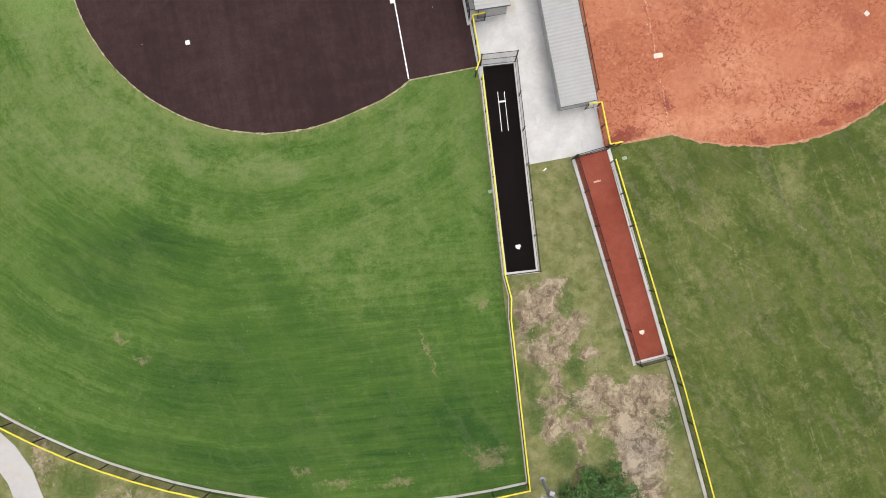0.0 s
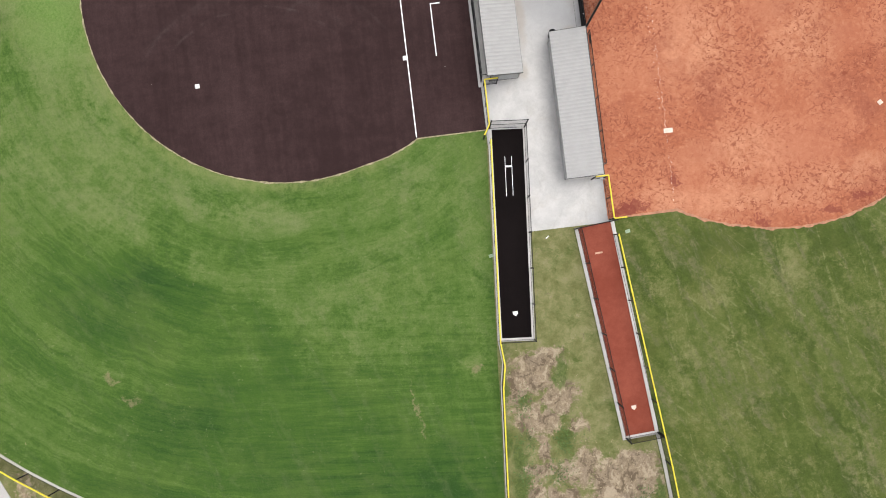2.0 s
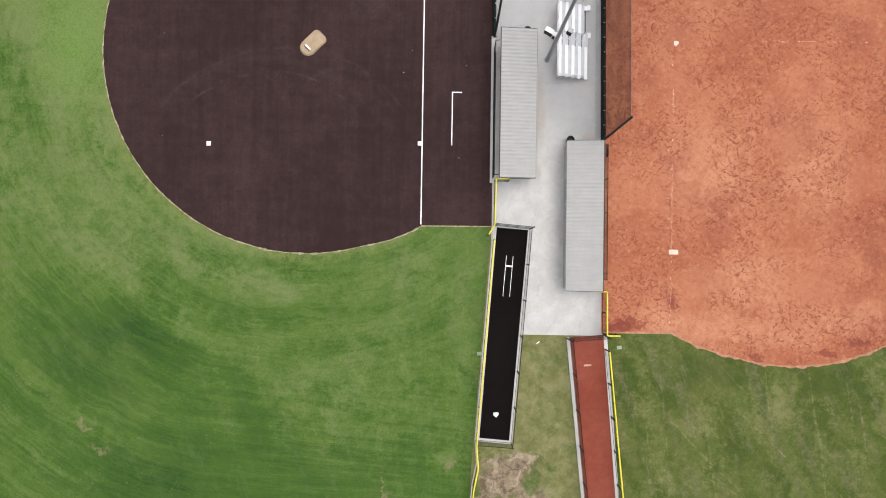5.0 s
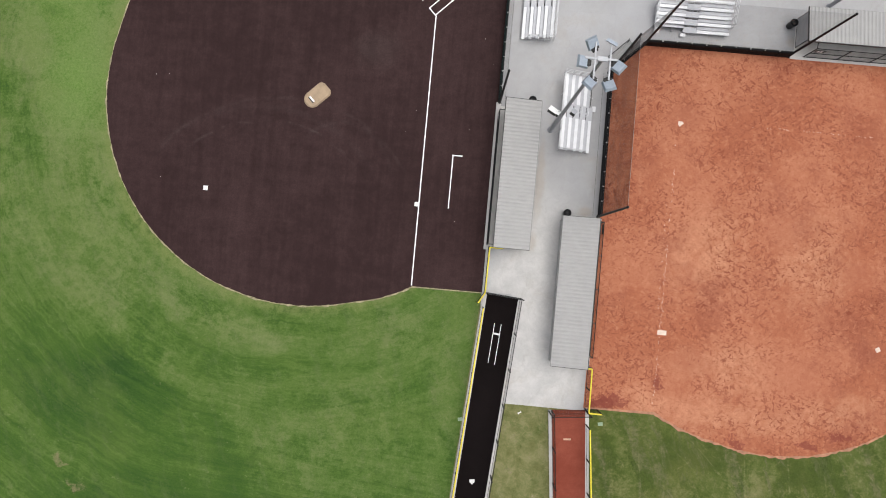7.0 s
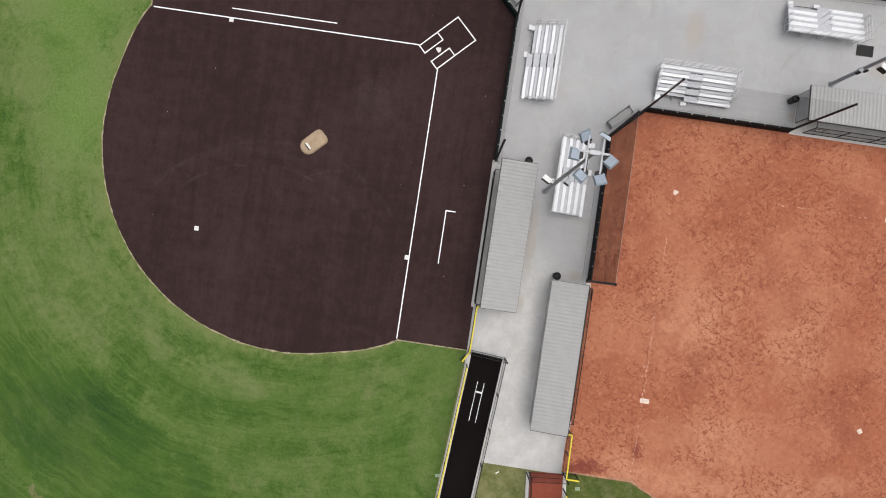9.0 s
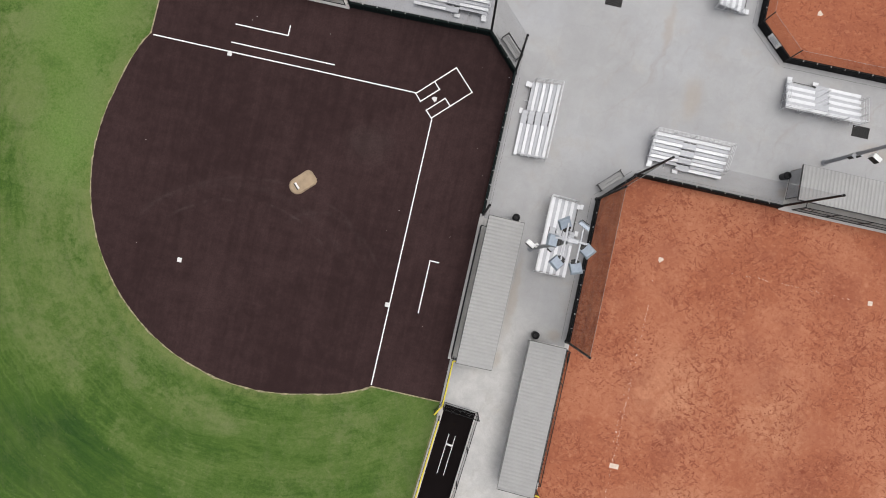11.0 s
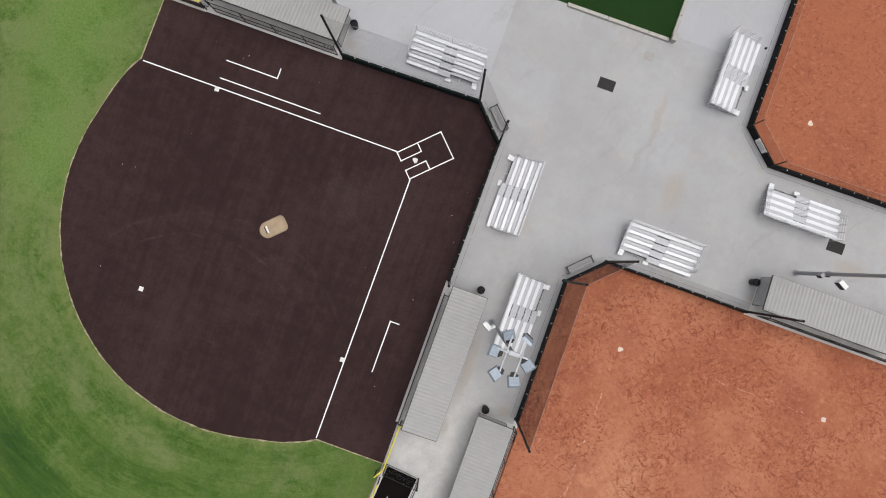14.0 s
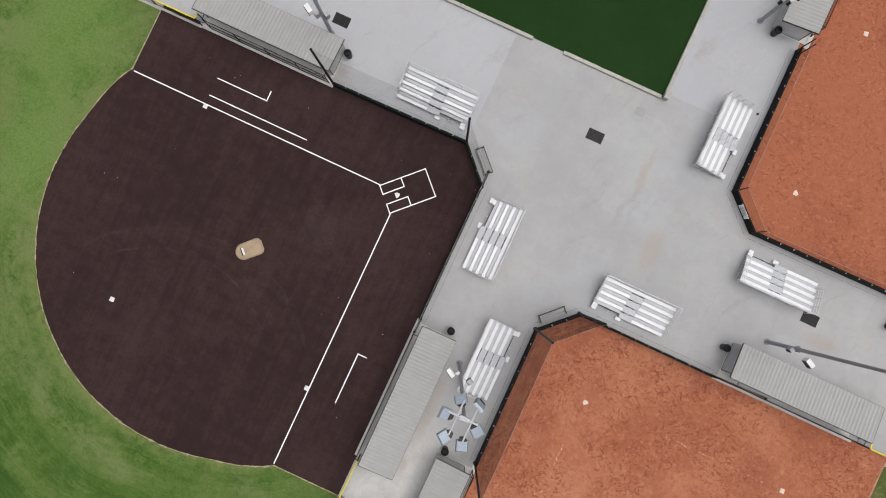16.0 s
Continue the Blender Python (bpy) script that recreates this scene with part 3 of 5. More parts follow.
MAT_ROOF_TRIM = simple("grey_roof_trim", (0.17, 0.168, 0.165), 0.5, 0.0, 0.1)
MAT_WALL = simple("grey_block_paint", (0.42, 0.41, 0.395), 0.85, 0, 0.08, 2.0)
MAT_BEIGE = simple("beige_paint", (0.55, 0.52, 0.46), 0.8, 0, 0.08)
MAT_BLACK = simple("black_coated_steel", (0.011, 0.011, 0.012), 0.5, 0.0, 0.2, spec=0.2)
MAT_PAD = simple("dark_green_wall_pad", (0.008, 0.015, 0.014), 0.7, 0, 0.2, spec=0.12)
MAT_PAD_BLACK = simple("black_wall_pad", (0.008, 0.008, 0.0085), 0.7, 0, 0.2, spec=0.12)
MAT_YELLOW = simple("yellow_fence_cap", (0.72, 0.60, 0.045), 0.5, 0, 0.1)
MAT_ALU = simple("mill_aluminium", (0.62, 0.63, 0.65), 0.45, 0.15, 0.05, 2.0)
MAT_ALU_DULL = simple("dull_aluminium", (0.405, 0.415, 0.44), 0.5, 0.15, 0.08, 2.0)
MAT_GALV = simple("galvanised_steel", (0.36, 0.37, 0.38), 0.5, 0.5, 0.12)
MAT_SAND = simple("pale_sandy_edge", (0.37, 0.185, 0.115), 0.95, 0, 0.3, 2.0, 30)
MAT_EDGE = simple("tan_edge_earth", (0.29, 0.25, 0.16), 0.95, 0, 0.45, 3.0, 30)
MAT_BENCH = simple("grey_bench_metal", (0.22, 0.22, 0.22), 0.5, 0.3, 0.1)
MAT_POLE = simple("grey_pole_paint", (0.30, 0.31, 0.33), 0.5, 0.2, 0.1)
MAT_LAMP = simple("blue_grey_lamp_housing", (0.29, 0.335, 0.39), 0.45, 0.2, 0.1)
MAT_GLASS = simple("lamp_glass_dark", (0.05, 0.055, 0.06), 0.15, 0, 0.1)
MAT_WHITE = simple("white_plastic", (0.78, 0.78, 0.77), 0.5, 0, 0.05)
MAT_BIN = simple("black_plastic_bin", (0.014, 0.014, 0.015), 0.5, 0, 0.2)
MAT_GRATE = simple("dark_iron_grate", (0.022, 0.020, 0.019), 0.6, 0.3, 0.2)
MAT_HATCH = simple("stained_hatch", (0.32, 0.31, 0.295), 0.8, 0, 0.12)
MAT_VALVE = simple("pale_green_lid", (0.24, 0.32, 0.22), 0.7)
MAT_LEAF = simple("leaves", (0.056, 0.118, 0.026), 0.7, 0, 0.5, 1.5, 20)
MAT_WEED = simple("weed_leaves", (0.070, 0.128, 0.030), 0.8, 0, 0.5, 1.5, 20)
MAT_STRAW = simple("dry_straw", (0.35, 0.28, 0.185), 0.95, 0, 0.35, 2.0, 30)
MAT_BARK = simple("bark", (0.10, 0.075, 0.05), 0.9)
MAT_WIRE = mesh_fabric("black_chain_link", (0.015, 0.015, 0.016), 0.3)
MAT_WIRE_LIGHT = mesh_fabric("thin_black_chain_link", (0.015, 0.015, 0.016), 0.36)
MAT_WIRE_DENSE = mesh_fabric("dense_black_chain_link", (0.014, 0.012, 0.012), 0.46)
MAT_NET = mesh_fabric("black_netting", (0.012, 0.012, 0.013), 0.5)
MAT_NET_FINE = mesh_fabric("thin_black_netting", (0.012, 0.012, 0.013), 0.17)
MAT_SCREEN = mesh_fabric("grey_windscreen", (0.50, 0.50, 0.49), 0.9)


# ---- shapes: every one returns (points, faces) ----
def box(x0, y0, z0, x1, y1, z1):
    p = [(x, y, z) for z in (z0, z1) for x, y in ((x0, y0), (x1, y0), (x1, y1), (x0, y1))]
    return p, [(3, 2, 1, 0), (4, 5, 6, 7), (0, 1, 5, 4), (1, 2, 6, 5), (2, 3, 7, 6), (3, 0, 4, 7)]


def hull(points):
    bm = bmesh.new()
    for p in points:
        bm.verts.new(p)
    bmesh.ops.convex_hull(bm, input=bm.verts)
    bmesh.ops.dissolve_limit(bm, angle_limit=0.01, verts=bm.verts, edges=bm.edges)
    bm.verts.index_update()
    out = [tuple(v.co) for v in bm.verts], [tuple(v.index for v in f.verts) for f in bm.faces]
    bm.free()
    return out


def block(x0, y0, z0, x1, y1, z1, b=0.02):
    """A box with chamfered edges."""
    p = []
    for x, sx in ((x0, 1), (x1, -1)):
        for y, sy in ((y0, 1), (y1, -1)):
            for z, sz in ((z0, 1), (z1, -1)):
                p += [(x + sx * b, y + sy * b, z), (x + sx * b, y, z + sz * b), (x, y + sy * b, z + sz * b)]
    return hull(p)


def tube(a, b, r, n=8, r2=None):
    a, b = Vector(a), Vector(b)
    q = (b - a).to_track_quat("Z", "Y")
    r2 = r if r2 is None else r2
    p = []
    for e, rr in ((a, r), (b, r2)):
        p += [tuple(e + q @ Vector((rr * math.cos(2 * math.pi * k / n), rr * math.sin(2 * math.pi * k / n), 0))) for k in range(n)]
    f = [(k, (k + 1) % n, n + (k + 1) % n, n + k) for k in range(n)]
    return p, f + [tuple(range(n - 1, -1, -1)), tuple(range(n, 2 * n))]


def prism(poly, z0, z1):
    n = len(poly)
    p = [(x, y, z0) for x, y in poly] + [(x, y, z1) for x, y in poly]
    area = sum(poly[k][0] * poly[(k + 1) % n][1] - poly[(k + 1) % n][0] * poly[k][1] for k in range(n))
    f = [(k, (k + 1) % n, n + (k + 1) % n, n + k) for k in range(n)] + [tuple(range(n, 2 * n)), tuple(range(n - 1, -1, -1))]
    return p, f if area > 0 else [t[::-1] for t in f]


def lathe(profile, n=20):
    p = [(r * math.cos(2 * math.pi * k / n), r * math.sin(2 * math.pi * k / n), z) for r, z in profile for k in range(n)]
    f = [(i * n + k, i * n + (k + 1) % n, (i + 1) * n + (k + 1) % n, (i + 1) * n + k) for i in range(len(profile) - 1) for k in range(n)]
    return p, f + [tuple(range(n - 1, -1, -1)), tuple(range((len(profile) - 1) * n, len(profile) * n))]


def joined(*shapes):
    p, f = [], []
    for sp, sf in shapes:
        k = len(p)
        p += list(sp)
        f += [tuple(i + k for i in t) for t in sf]
    return p, f


def moved(shape, m):
    return [tuple(m @ Vector(p)) for p in shape[0]], shape[1]


def mesh_of(name, shape, mat, smooth=False):
    me = bpy.data.meshes.new(name)
    me.from_pydata(shape[0], [], shape[1])
    me.materials.append(mat)
    if smooth:
        me.polygons.foreach_set("use_smooth", [True] * len(me.polygons))
    me.update()
    return me


def part(name, shape, mat, parent=None, label="", smooth=False, at=None):
    """One mesh object, under a thing or under a part. shape may be a ready mesh, to share it."""
    me = shape if isinstance(shape, bpy.types.Mesh) else mesh_of(name, shape, mat, smooth)
    ob = new(name, me)
    ob.parent = parent
    if at is not None:
        ob.matrix_basis = at
    return tagged(ob, label)


def thing(name, m, label, category, group="", kind=""):
    ob = new(name)
    ob.empty_display_size = 0.3
    ob.matrix_basis = m
    return tagged(ob, label, category, group, kind)


def structure(name, shape, mat, label, category):
    return tagged(part(name, shape, mat), label, category, "", "structure")


def panel(name, corners, mat, parent, label=""):
    """A flat four-cornered fabric, from its bottom edge up, with its metres as uv."""
    a, b, c, d = [Vector(p) for p in corners]
    me = mesh_of(name, ([tuple(a), tuple(b), tuple(c), tuple(d)], [(0, 1, 2, 3)]), mat)
    uv = me.uv_layers.new(name="metres")
    w, w2, h, h2 = (b - a).length, (c - d).length, (d - a).length, (c - b).length
    for k, q in enumerate(((0, 0), (w, 0), (w2, h2), (0, h))):
        uv.data[k].uv = q
    ob = new(name, me)
    ob.parent = parent
    return tagged(ob, label)


def flat(x0, y0, x1, y1, width, z0=0.0, z1=0.012):
    """A painted or sewn line from one place to another."""
    d = Vector((x1 - x0, y1 - y0))
    s = Vector((-d.y, d.x)).normalized() * width / 2
    return prism([(x0 + s.x, y0 + s.y), (x0 - s.x, y0 - s.y), (x1 - s.x, y1 - s.y), (x1 + s.x, y1 + s.y)], z0, z1)


# ---- the ground and the fields ----
ZL, ZI = 0.03, 0.06  # tops of lawns and of infields


def smooth(s):
    s = max(0.0, min(1.0, s))
    return s * s * (3 - 2 * s)


def infield_outline(cx, cy, r, flare, edge, near, cut, far_side=None, rough=1.0):
    """The skinned infield, home plate at the origin, field towards -x -y: fence side first, then the round back edge."""
    far_side = near if far_side is None else far_side
    pts = [(near, far_side - cut), (near - cut, far_side), (edge, far_side)]
    a0, a1 = math.atan2(0 - cy, edge - cx) % (2 * math.pi), math.atan2(edge - cy, 0 - cx) % (2 * math.pi)
    n = 260
    for k in range(n + 1):
        s = k / n
        a = a0 + (a1 - a0) * s
        end = min(s, 1 - s)
        rr = r + flare * (1 - smooth(end / 0.13))
        rr += rough * (0.035 * noise.noise((rough + 27 * math.cos(a), 27 * math.sin(a), 0.5)) + 0.045 * noise.noise((60 * math.cos(a), 60 * math.sin(a), 3.5 + rough)))
        pts.append((cx + rr * math.cos(a), cy + rr * math.sin(a)))
    return pts + [(near, edge)]


def lawn_outline(radius, near, lean, edge):
    """The whole fair and foul ground of a field, out to the round fence."""
    pts = [(0.0, 0.0), (near, -20.0), (near, edge - 0.5)]
    a0, a1 = math.atan2(-radius, lean), math.atan2(lean, -radius) - 2 * math.pi
    pts += [(radius * math.cos(a0 + (a1 - a0) * k / 60), radius * math.sin(a0 + (a1 - a0) * k / 60)) for k in range(61)]
    return pts + [(edge - 0.5, near), (-20.0, near)]


def brown(u, v):
    return u, v


def red(u, v):
    return 21.1 - u, -9.15 + v


def far(u, v):
    return 29.75 - u, 13.9 - v


def placed(shape2d, field):
    return [field(u, v) for u, v in shape2d]


ground = structure("ground", ([(-2000, -2000, 0), (2000, -2000, 0), (2000, 2000, 0), (-2000, 2000, 0)], [(0, 1, 2, 3)]), MAT_SCRUB,
                   "rough olive grass worn through to pale trampled earth", "ground")
structure("lawn_brown_field", prism(placed(lawn_outline(61.2, 5.85, 3.4, -25.0), brown), -0.05, ZL), MAT_LAWN, "mown bright green outfield grass with mower bands", "lawn")
structure("lawn_clay_field", prism(placed(lawn_outline(61.2, 5.5, 2.75, -25.4), red), -0.05, ZL), MAT_LAWN_RED, "patchy olive green outfield grass of the clay field", "lawn")
structure("infield_turf", prism(placed(infield_outline(-9.95, -9.9, 17.6, 0.5, -25.0, 5.92, 2.72, 6.13), brown), 0.0, ZI), MAT_TURF, "dark brown synthetic turf infield", "infield")
structure("infield_clay", prism(placed(infield_outline(-9.95, -9.9, 17.25, 0.35, -24.6, 5.88, 2.7, 6.32, 1.7), red), 0.0, ZI), MAT_CLAY, "scuffed orange red clay infield", "infield")
structure("clay_edge", prism(placed(infield_outline(-9.95, -9.9, 17.42, 0.35, -24.72, 5.88, 2.7, 6.32, 3.2), red), 0.0, 0.045), MAT_SAND, "thin pale sandy edge round the clay infield", "infield edge")
structure("infield_edge", prism(placed(infield_outline(-9.95, -9.9, 17.70, 0.5, -25.09, 5.92, 2.72, 6.13, 1.9), brown), 0.0, 0.045), MAT_EDGE, "thin tan earth edge round the turf infield", "infield edge")
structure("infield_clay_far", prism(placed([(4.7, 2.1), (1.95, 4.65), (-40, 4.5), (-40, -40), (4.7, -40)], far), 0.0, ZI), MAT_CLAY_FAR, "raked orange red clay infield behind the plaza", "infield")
structure("green_turf", prism([(16.55, 16.6), (16.55, 60), (-40, 60), (-40, 16.6)], 0.0, ZI), MAT_GREEN_TURF, "dark green synthetic turf of the play area", "turf")


def line_mark(name, segments, width, label, mat=MAT_CHALK, z=ZI):
    return structure(name, joined(*[flat(*s, width, z - 0.01, z + 0.012 + 0.0015 * k) for k, s in enumerate(segments)]), mat, label, "field line")


line_mark("foul_line_first", [(-1.9, -0.06, -24.9, -0.06)], 0.095, "white foul line sewn into brown turf")
line_mark("foul_line_third", [(-0.06, -1.9, -0.06, -24.95)], 0.095, "white foul line sewn into brown turf")
line_mark("coach_box_third", [(2.45, -18.2, 2.45, -13.65), (2.4, -13.68, 3.25, -13.68)], 0.09, "white coaching box mark on brown turf")
line_mark("coach_box_first", [(-18.2, 2.35, -13.55, 2.35), (-13.58, 2.3, -13.58, 3.25)], 0.09, "white coaching box mark on brown turf")
line_mark("runner_lane", [(-18.2, 0.76, -9.1, 0.76)], 0.09, "white running lane mark on brown turf")


def diag(a, b):
    """Along the line from the mound to the plate, and across it."""
    return (a - b) * math.sqrt(0.5), (a + b) * math.sqrt(0.5)


def diag_line(a0, b0, a1, b1):
    return (*diag(a0, b0), *diag(a1, b1))


line_mark("batter_box", [diag_line(-1.42, 1.24, 2.67, 1.24), diag_line(-1.42, -1.24, 2.67, -1.24), diag_line(2.67, -1.29, 2.67, 1.29)]
          + [diag_line(-1.42, s * 1.29, -1.42, s * 0.45) for s in (1, -1)] + [diag_line(-1.47, s * 0.45, 0.48, s * 0.45) for s in (1, -1)]
          + [diag_line(0.48, s * 0.40, 0.48, s * 1.24) for s in (1, -1)], 0.09, "white batter and catcher boxes round home plate")


def base(x, y, turn=0.0, w=0.38, d=0.38, mat=MAT_PLATE, label="square white rubber base lying on the infield", z=ZI):
    ob = part("base", moved(block(-w / 2, -d / 2, 0, w / 2, d / 2, 0.06, 0.02), pose(0, 0, 0)), mat, at=pose(x, y, z, 0, 0, turn))
    return tagged(ob, label, "base", "bases")


def home_plate(x, y, turn, mat=MAT_PLATE, label="white five-sided home plate set in the ground", z=ZI, s=0.216):
    """Point towards local +y."""
    ob = part("home_plate", prism([(-s, -s), (s, -s), (s, 0), (0, s), (-s, 0)], 0, 0.02), mat, at=pose(x, y, z, 0, 0, turn))
    return tagged(ob, label, "home plate", "home plates")


base(-18.1, -0.24)
base(-0.24, -18.08)
base(-18.27, -18.29)
home_plate(-0.17, -0.2, -45)
base(21.2, -26.98, 0, 0.76, 0.40, MAT_DUSTY, "wide dusty white double base on clay")
base(39.13, -26.76, 32, mat=MAT_DUSTY, label="dusty white square base on clay")
base(39.02, -9.05, 4, mat=MAT_DUSTY, label="dusty white square base on clay")
home_plate(21.27, -9.28, 45, MAT_DUSTY, "dusty white home plate half buried in clay")
home_plate(29.87, 13.85, 135, MAT_DUSTY, "dusty white home plate half buried in clay")
base(29.7, 28.5, 6, mat=MAT_DUSTY, label="dusty white square base on clay")

mound = thing("pitching_mound", pose(-9.56, -9.62, ZI, 0, 0, 45), "portable tan pitching mound lying on brown turf", "pitching mound")
cap = [(-0.48 - 0.72 * math.cos(radians(a)), -0.72 * math.sin(radians(a))) for a in range(-84, 85, 12)]
cap = [(0.86, -0.72), (1.08, -0.60), (1.2, -0.36), (1.2, 0.36), (1.08, 0.60), (0.86, 0.72)] + cap
low, high = [(x, y, 0) for x, y in cap], [(x * 0.9, y * 0.88, 0.14) for x, y in cap]
nn = len(cap)
part("body", (low + high, [(k, (k + 1) % nn, nn + (k + 1) % nn, nn + k) for k in range(nn)] + [tuple(range(nn, 2 * nn))]), MAT_MOUND, mound)
part("worn_strip", block(-0.68, -0.32, 0.12, -0.585, 0.32, 0.148, 0.005), MAT_TRIM, mound, "dark strip behind the rubber")
part("pitching_rubber", block(-0.58, -0.305, 0.13, -0.42, 0.305, 0.165, 0.01), MAT_PLATE, mound, "white pitching rubber")

# ---- chalk left on the clay: broken dashes ----
random.seed(4)
dashes = []
for a, b, share in (((21.08, -11.0), (21.08, -15.5), 0.25), ((21.1, -13.2), (20.98, -33.2), 1.0), ((20.72, -16.0), (20.74, -25.0), 0.3), ((24.0, -9.15), (28.4, -9.1), 0.2), ((28.4, -9.1), (29.6, -9.05), 0.7), ((29.6, -9.05), (37.5, -9.1), 0.45)):
    length = math.dist(a, b)
    ux, uy = (b[0] - a[0]) / length, (b[1] - a[1]) / length
    s = 0.0
    while s < length:
        if random.random() < share * (0.4 + 1.2 * noise.noise((s * 0.5, a[0], 2.0)) ** 2 * 4):
            x, y = a[0] + ux * s + random.gauss(0, 0.035), a[1] + uy * s + random.gauss(0, 0.035)
            t, w = random.uniform(0.03, 0.14), random.uniform(0.012, 0.04)
            lean = random.gauss(0, 0.4)
            dashes.append(flat(x, y, x + (ux - uy * lean) * t, y + (uy + ux * lean) * t, w, ZI - 0.004, ZI + 0.005))
        s += random.uniform(0.06, 0.2)
tagged(part("chalk_remains", joined(*dashes), MAT_OLD_CHALK), "worn broken white chalk line on clay", "chalk line", "", "stuff")

# ---- bullpens ----
def bullpen(name, nw, ne, se, sw, mat, label, curb):
    structure(name + "_floor", prism([nw, sw, se, ne], 0.0, 0.05), mat, label, "bullpen floor")
    for k, (a, b) in enumerate(((nw, sw), (sw, se), (se, ne))):
        d = Vector((b[0] - a[0], b[1] - a[1])).normalized()
        s = Vector((d.y, -d.x))
        ext = curb if k == 1 else 0.0
        pts = [(a[0] - d.x * ext, a[1] - d.y * ext), (b[0] + d.x * ext, b[1] + d.y * ext)]
        poly = [pts[0], pts[1], (pts[1][0] + s.x * curb, pts[1][1] + s.y * curb), (pts[0][0] + s.x * curb, pts[0][1] + s.y * curb)]
        structure(name + "_curb", prism(poly, 0.0, 0.09), MAT_PEN_CURB, "pale concrete curb along the bullpen", "curb")


bullpen("brown_bullpen", (6.36, -25.1), (9.0, -25.3), (7.62, -42.98), (5.12, -42.79), MAT_PEN_TURF, "almost black synthetic turf in the bullpen", 0.28)
bullpen("red_bullpen", (12.62, -34.25), (15.4, -34.0), (16.9, -51.95), (14.45, -52.12), MAT_PEN_RED, "dusty red turf in the bullpen", 0.3)
line_mark("bullpen_mark", [(7.21, -27.47, 6.95, -30.88), (7.77, -27.54, 7.51, -30.93)], 0.045, "white stride lines in the bullpen", z=0.05)
structure("bullpen_pitching_rubber", flat(7.13, -28.33, 7.68, -28.39, 0.15, 0.04, 0.07), MAT_PLATE, "white pitching rubber in the dark bullpen", "pitching rubber")
structure("bullpen_pitching_rubber_red", flat(13.8, -36.6, 14.42, -36.55, 0.15, 0.04, 0.07), MAT_DUSTY_RED, "dusty pitching rubber in the red bullpen", "pitching rubber")
home_plate(6.5, -40.86, -176, z=0.05, s=0.215)
home_plate(15.42, -49.85, -175, MAT_DUSTY, "dusty white home plate in the red bullpen", z=0.05, s=0.205)

# ---- fences ----
POST_MESH, FENCE_H = {}, 1.72


def post_mesh(h, r=0.055):
    if (h, r) not in POST_MESH:
        POST_MESH[h, r] = mesh_of("post", joined(tube((0, 0, -0.05), (0, 0, h), r, 8), tube((0, 0, h), (0, 0, h + 0.03), r * 1.15, 8, r * 0.4)), MAT_BLACK)
    return POST_MESH[h, r]


def fence(points, label, height=FENCE_H, cap=MAT_YELLOW, spacing=3.0, fabric=MAT_WIRE, curb=0.0, group="outfield fences", bottom=True, rails=1):
    """Chain-link fence along a line of places: posts, rails, fabric and, on some, a yellow cap."""
    ob = thing("fence", pose(points[0][0], points[0][1], 0), label, "fence", group)
    o = Vector((points[0][0], points[0][1], 0))
    me = post_mesh(height)
    first = True
    for a, b in zip(points, points[1:]):
        length = math.dist(a, b)
        n = max(1, round(length / spacing))
        va, vb = Vector((*a, 0)) - o, Vector((*b, 0)) - o
        for k in range(0 if first else 1, n + 1):
            part("post", me, None, ob, at=Matrix.Translation(va + (vb - va) * k / n))
        first = False
        up = Vector((0, 0, height))
        panel("fabric", (va + Vector((0, 0, 0.06)), vb + Vector((0, 0, 0.06)), vb + up, va + up), fabric, ob)
        part("top_rail", tube(va + up * 0.985, vb + up * 0.985, 0.026, 8), MAT_BLACK, ob)
        if rails > 1:
            part("middle_rail", tube(va + up * 0.5, vb + up * 0.5, 0.022, 8), MAT_BLACK, ob)
        if bottom:
            part("bottom_rail", tube(va + Vector((0, 0, 0.08)), vb + Vector((0, 0, 0.08)), 0.02, 6), MAT_BLACK, ob)
        if cap:
            part("cap", tube(va + up * 1.005, vb + up * 1.005, 0.062, 10), cap, ob, "yellow plastic fence cap" if cap is MAT_YELLOW else "black fence cap")
        if curb:
            d = (vb - va).normalized()
            s = Vector((-d.y, d.x, 0)) * curb
            q = [va + o, vb + o, vb + o + s, va + o + s]
            structure("fence_curb", prism([(p.x, p.y) for p in q], 0.0, 0.075), MAT_CURB, "pale concrete mowing strip under the fence", "curb")
    return ob


YL = "black chain-link fence with yellow cap"
BL = "black chain-link fence round the bullpen"
fence([(7.25, -21.2), (6.15, -21.2), (6.1, -24.95)], YL + " beside the dugout", spacing=2.0)
fence([(6.1, -24.95), (5.6, -25.8)], "short open gate leaf with yellow cap", spacing=2.0)
fence([(6.08, -26.2), (4.86, -43.0)], YL + " along the bullpen", curb=-0.14)
fence([(4.86, -43.0), (5.0, -44.86), (4.65, -46.67), (3.6, -60.65)], YL + " beside scrub ground", curb=-0.12)
arc = [(-0.31 + 63.44 * math.cos(a), 2.73 + 63.44 * math.sin(a)) for a in [math.atan2(-63.34, 3.9) - k * 0.0475 for k in range(31)]]
fence(arc, YL + " curving round the outfield", curb=-0.21)
fence([(14.25, -30.32), (15.3, -30.32), (15.34, -33.9)], YL + " beside the dugout", spacing=2.0)
fence([(15.34, -33.9), (16.4, -33.9)], "short open gate leaf with yellow cap", spacing=2.0)
fence([(15.55, -35.2), (17.25, -52.1)], YL + " along the red bullpen")
fence([(17.25, -52.1), (17.5, -54.5), (18.2, -64.3), (18.4, -69.8)], YL + " beside scrub ground", curb=-0.3)
fence([(-21.25, 6.3), (-21.27, 5.84), (-25.6, 5.84), (-30.0, 5.6)], YL + " beside the dugout", spacing=2.0, curb=0.22)
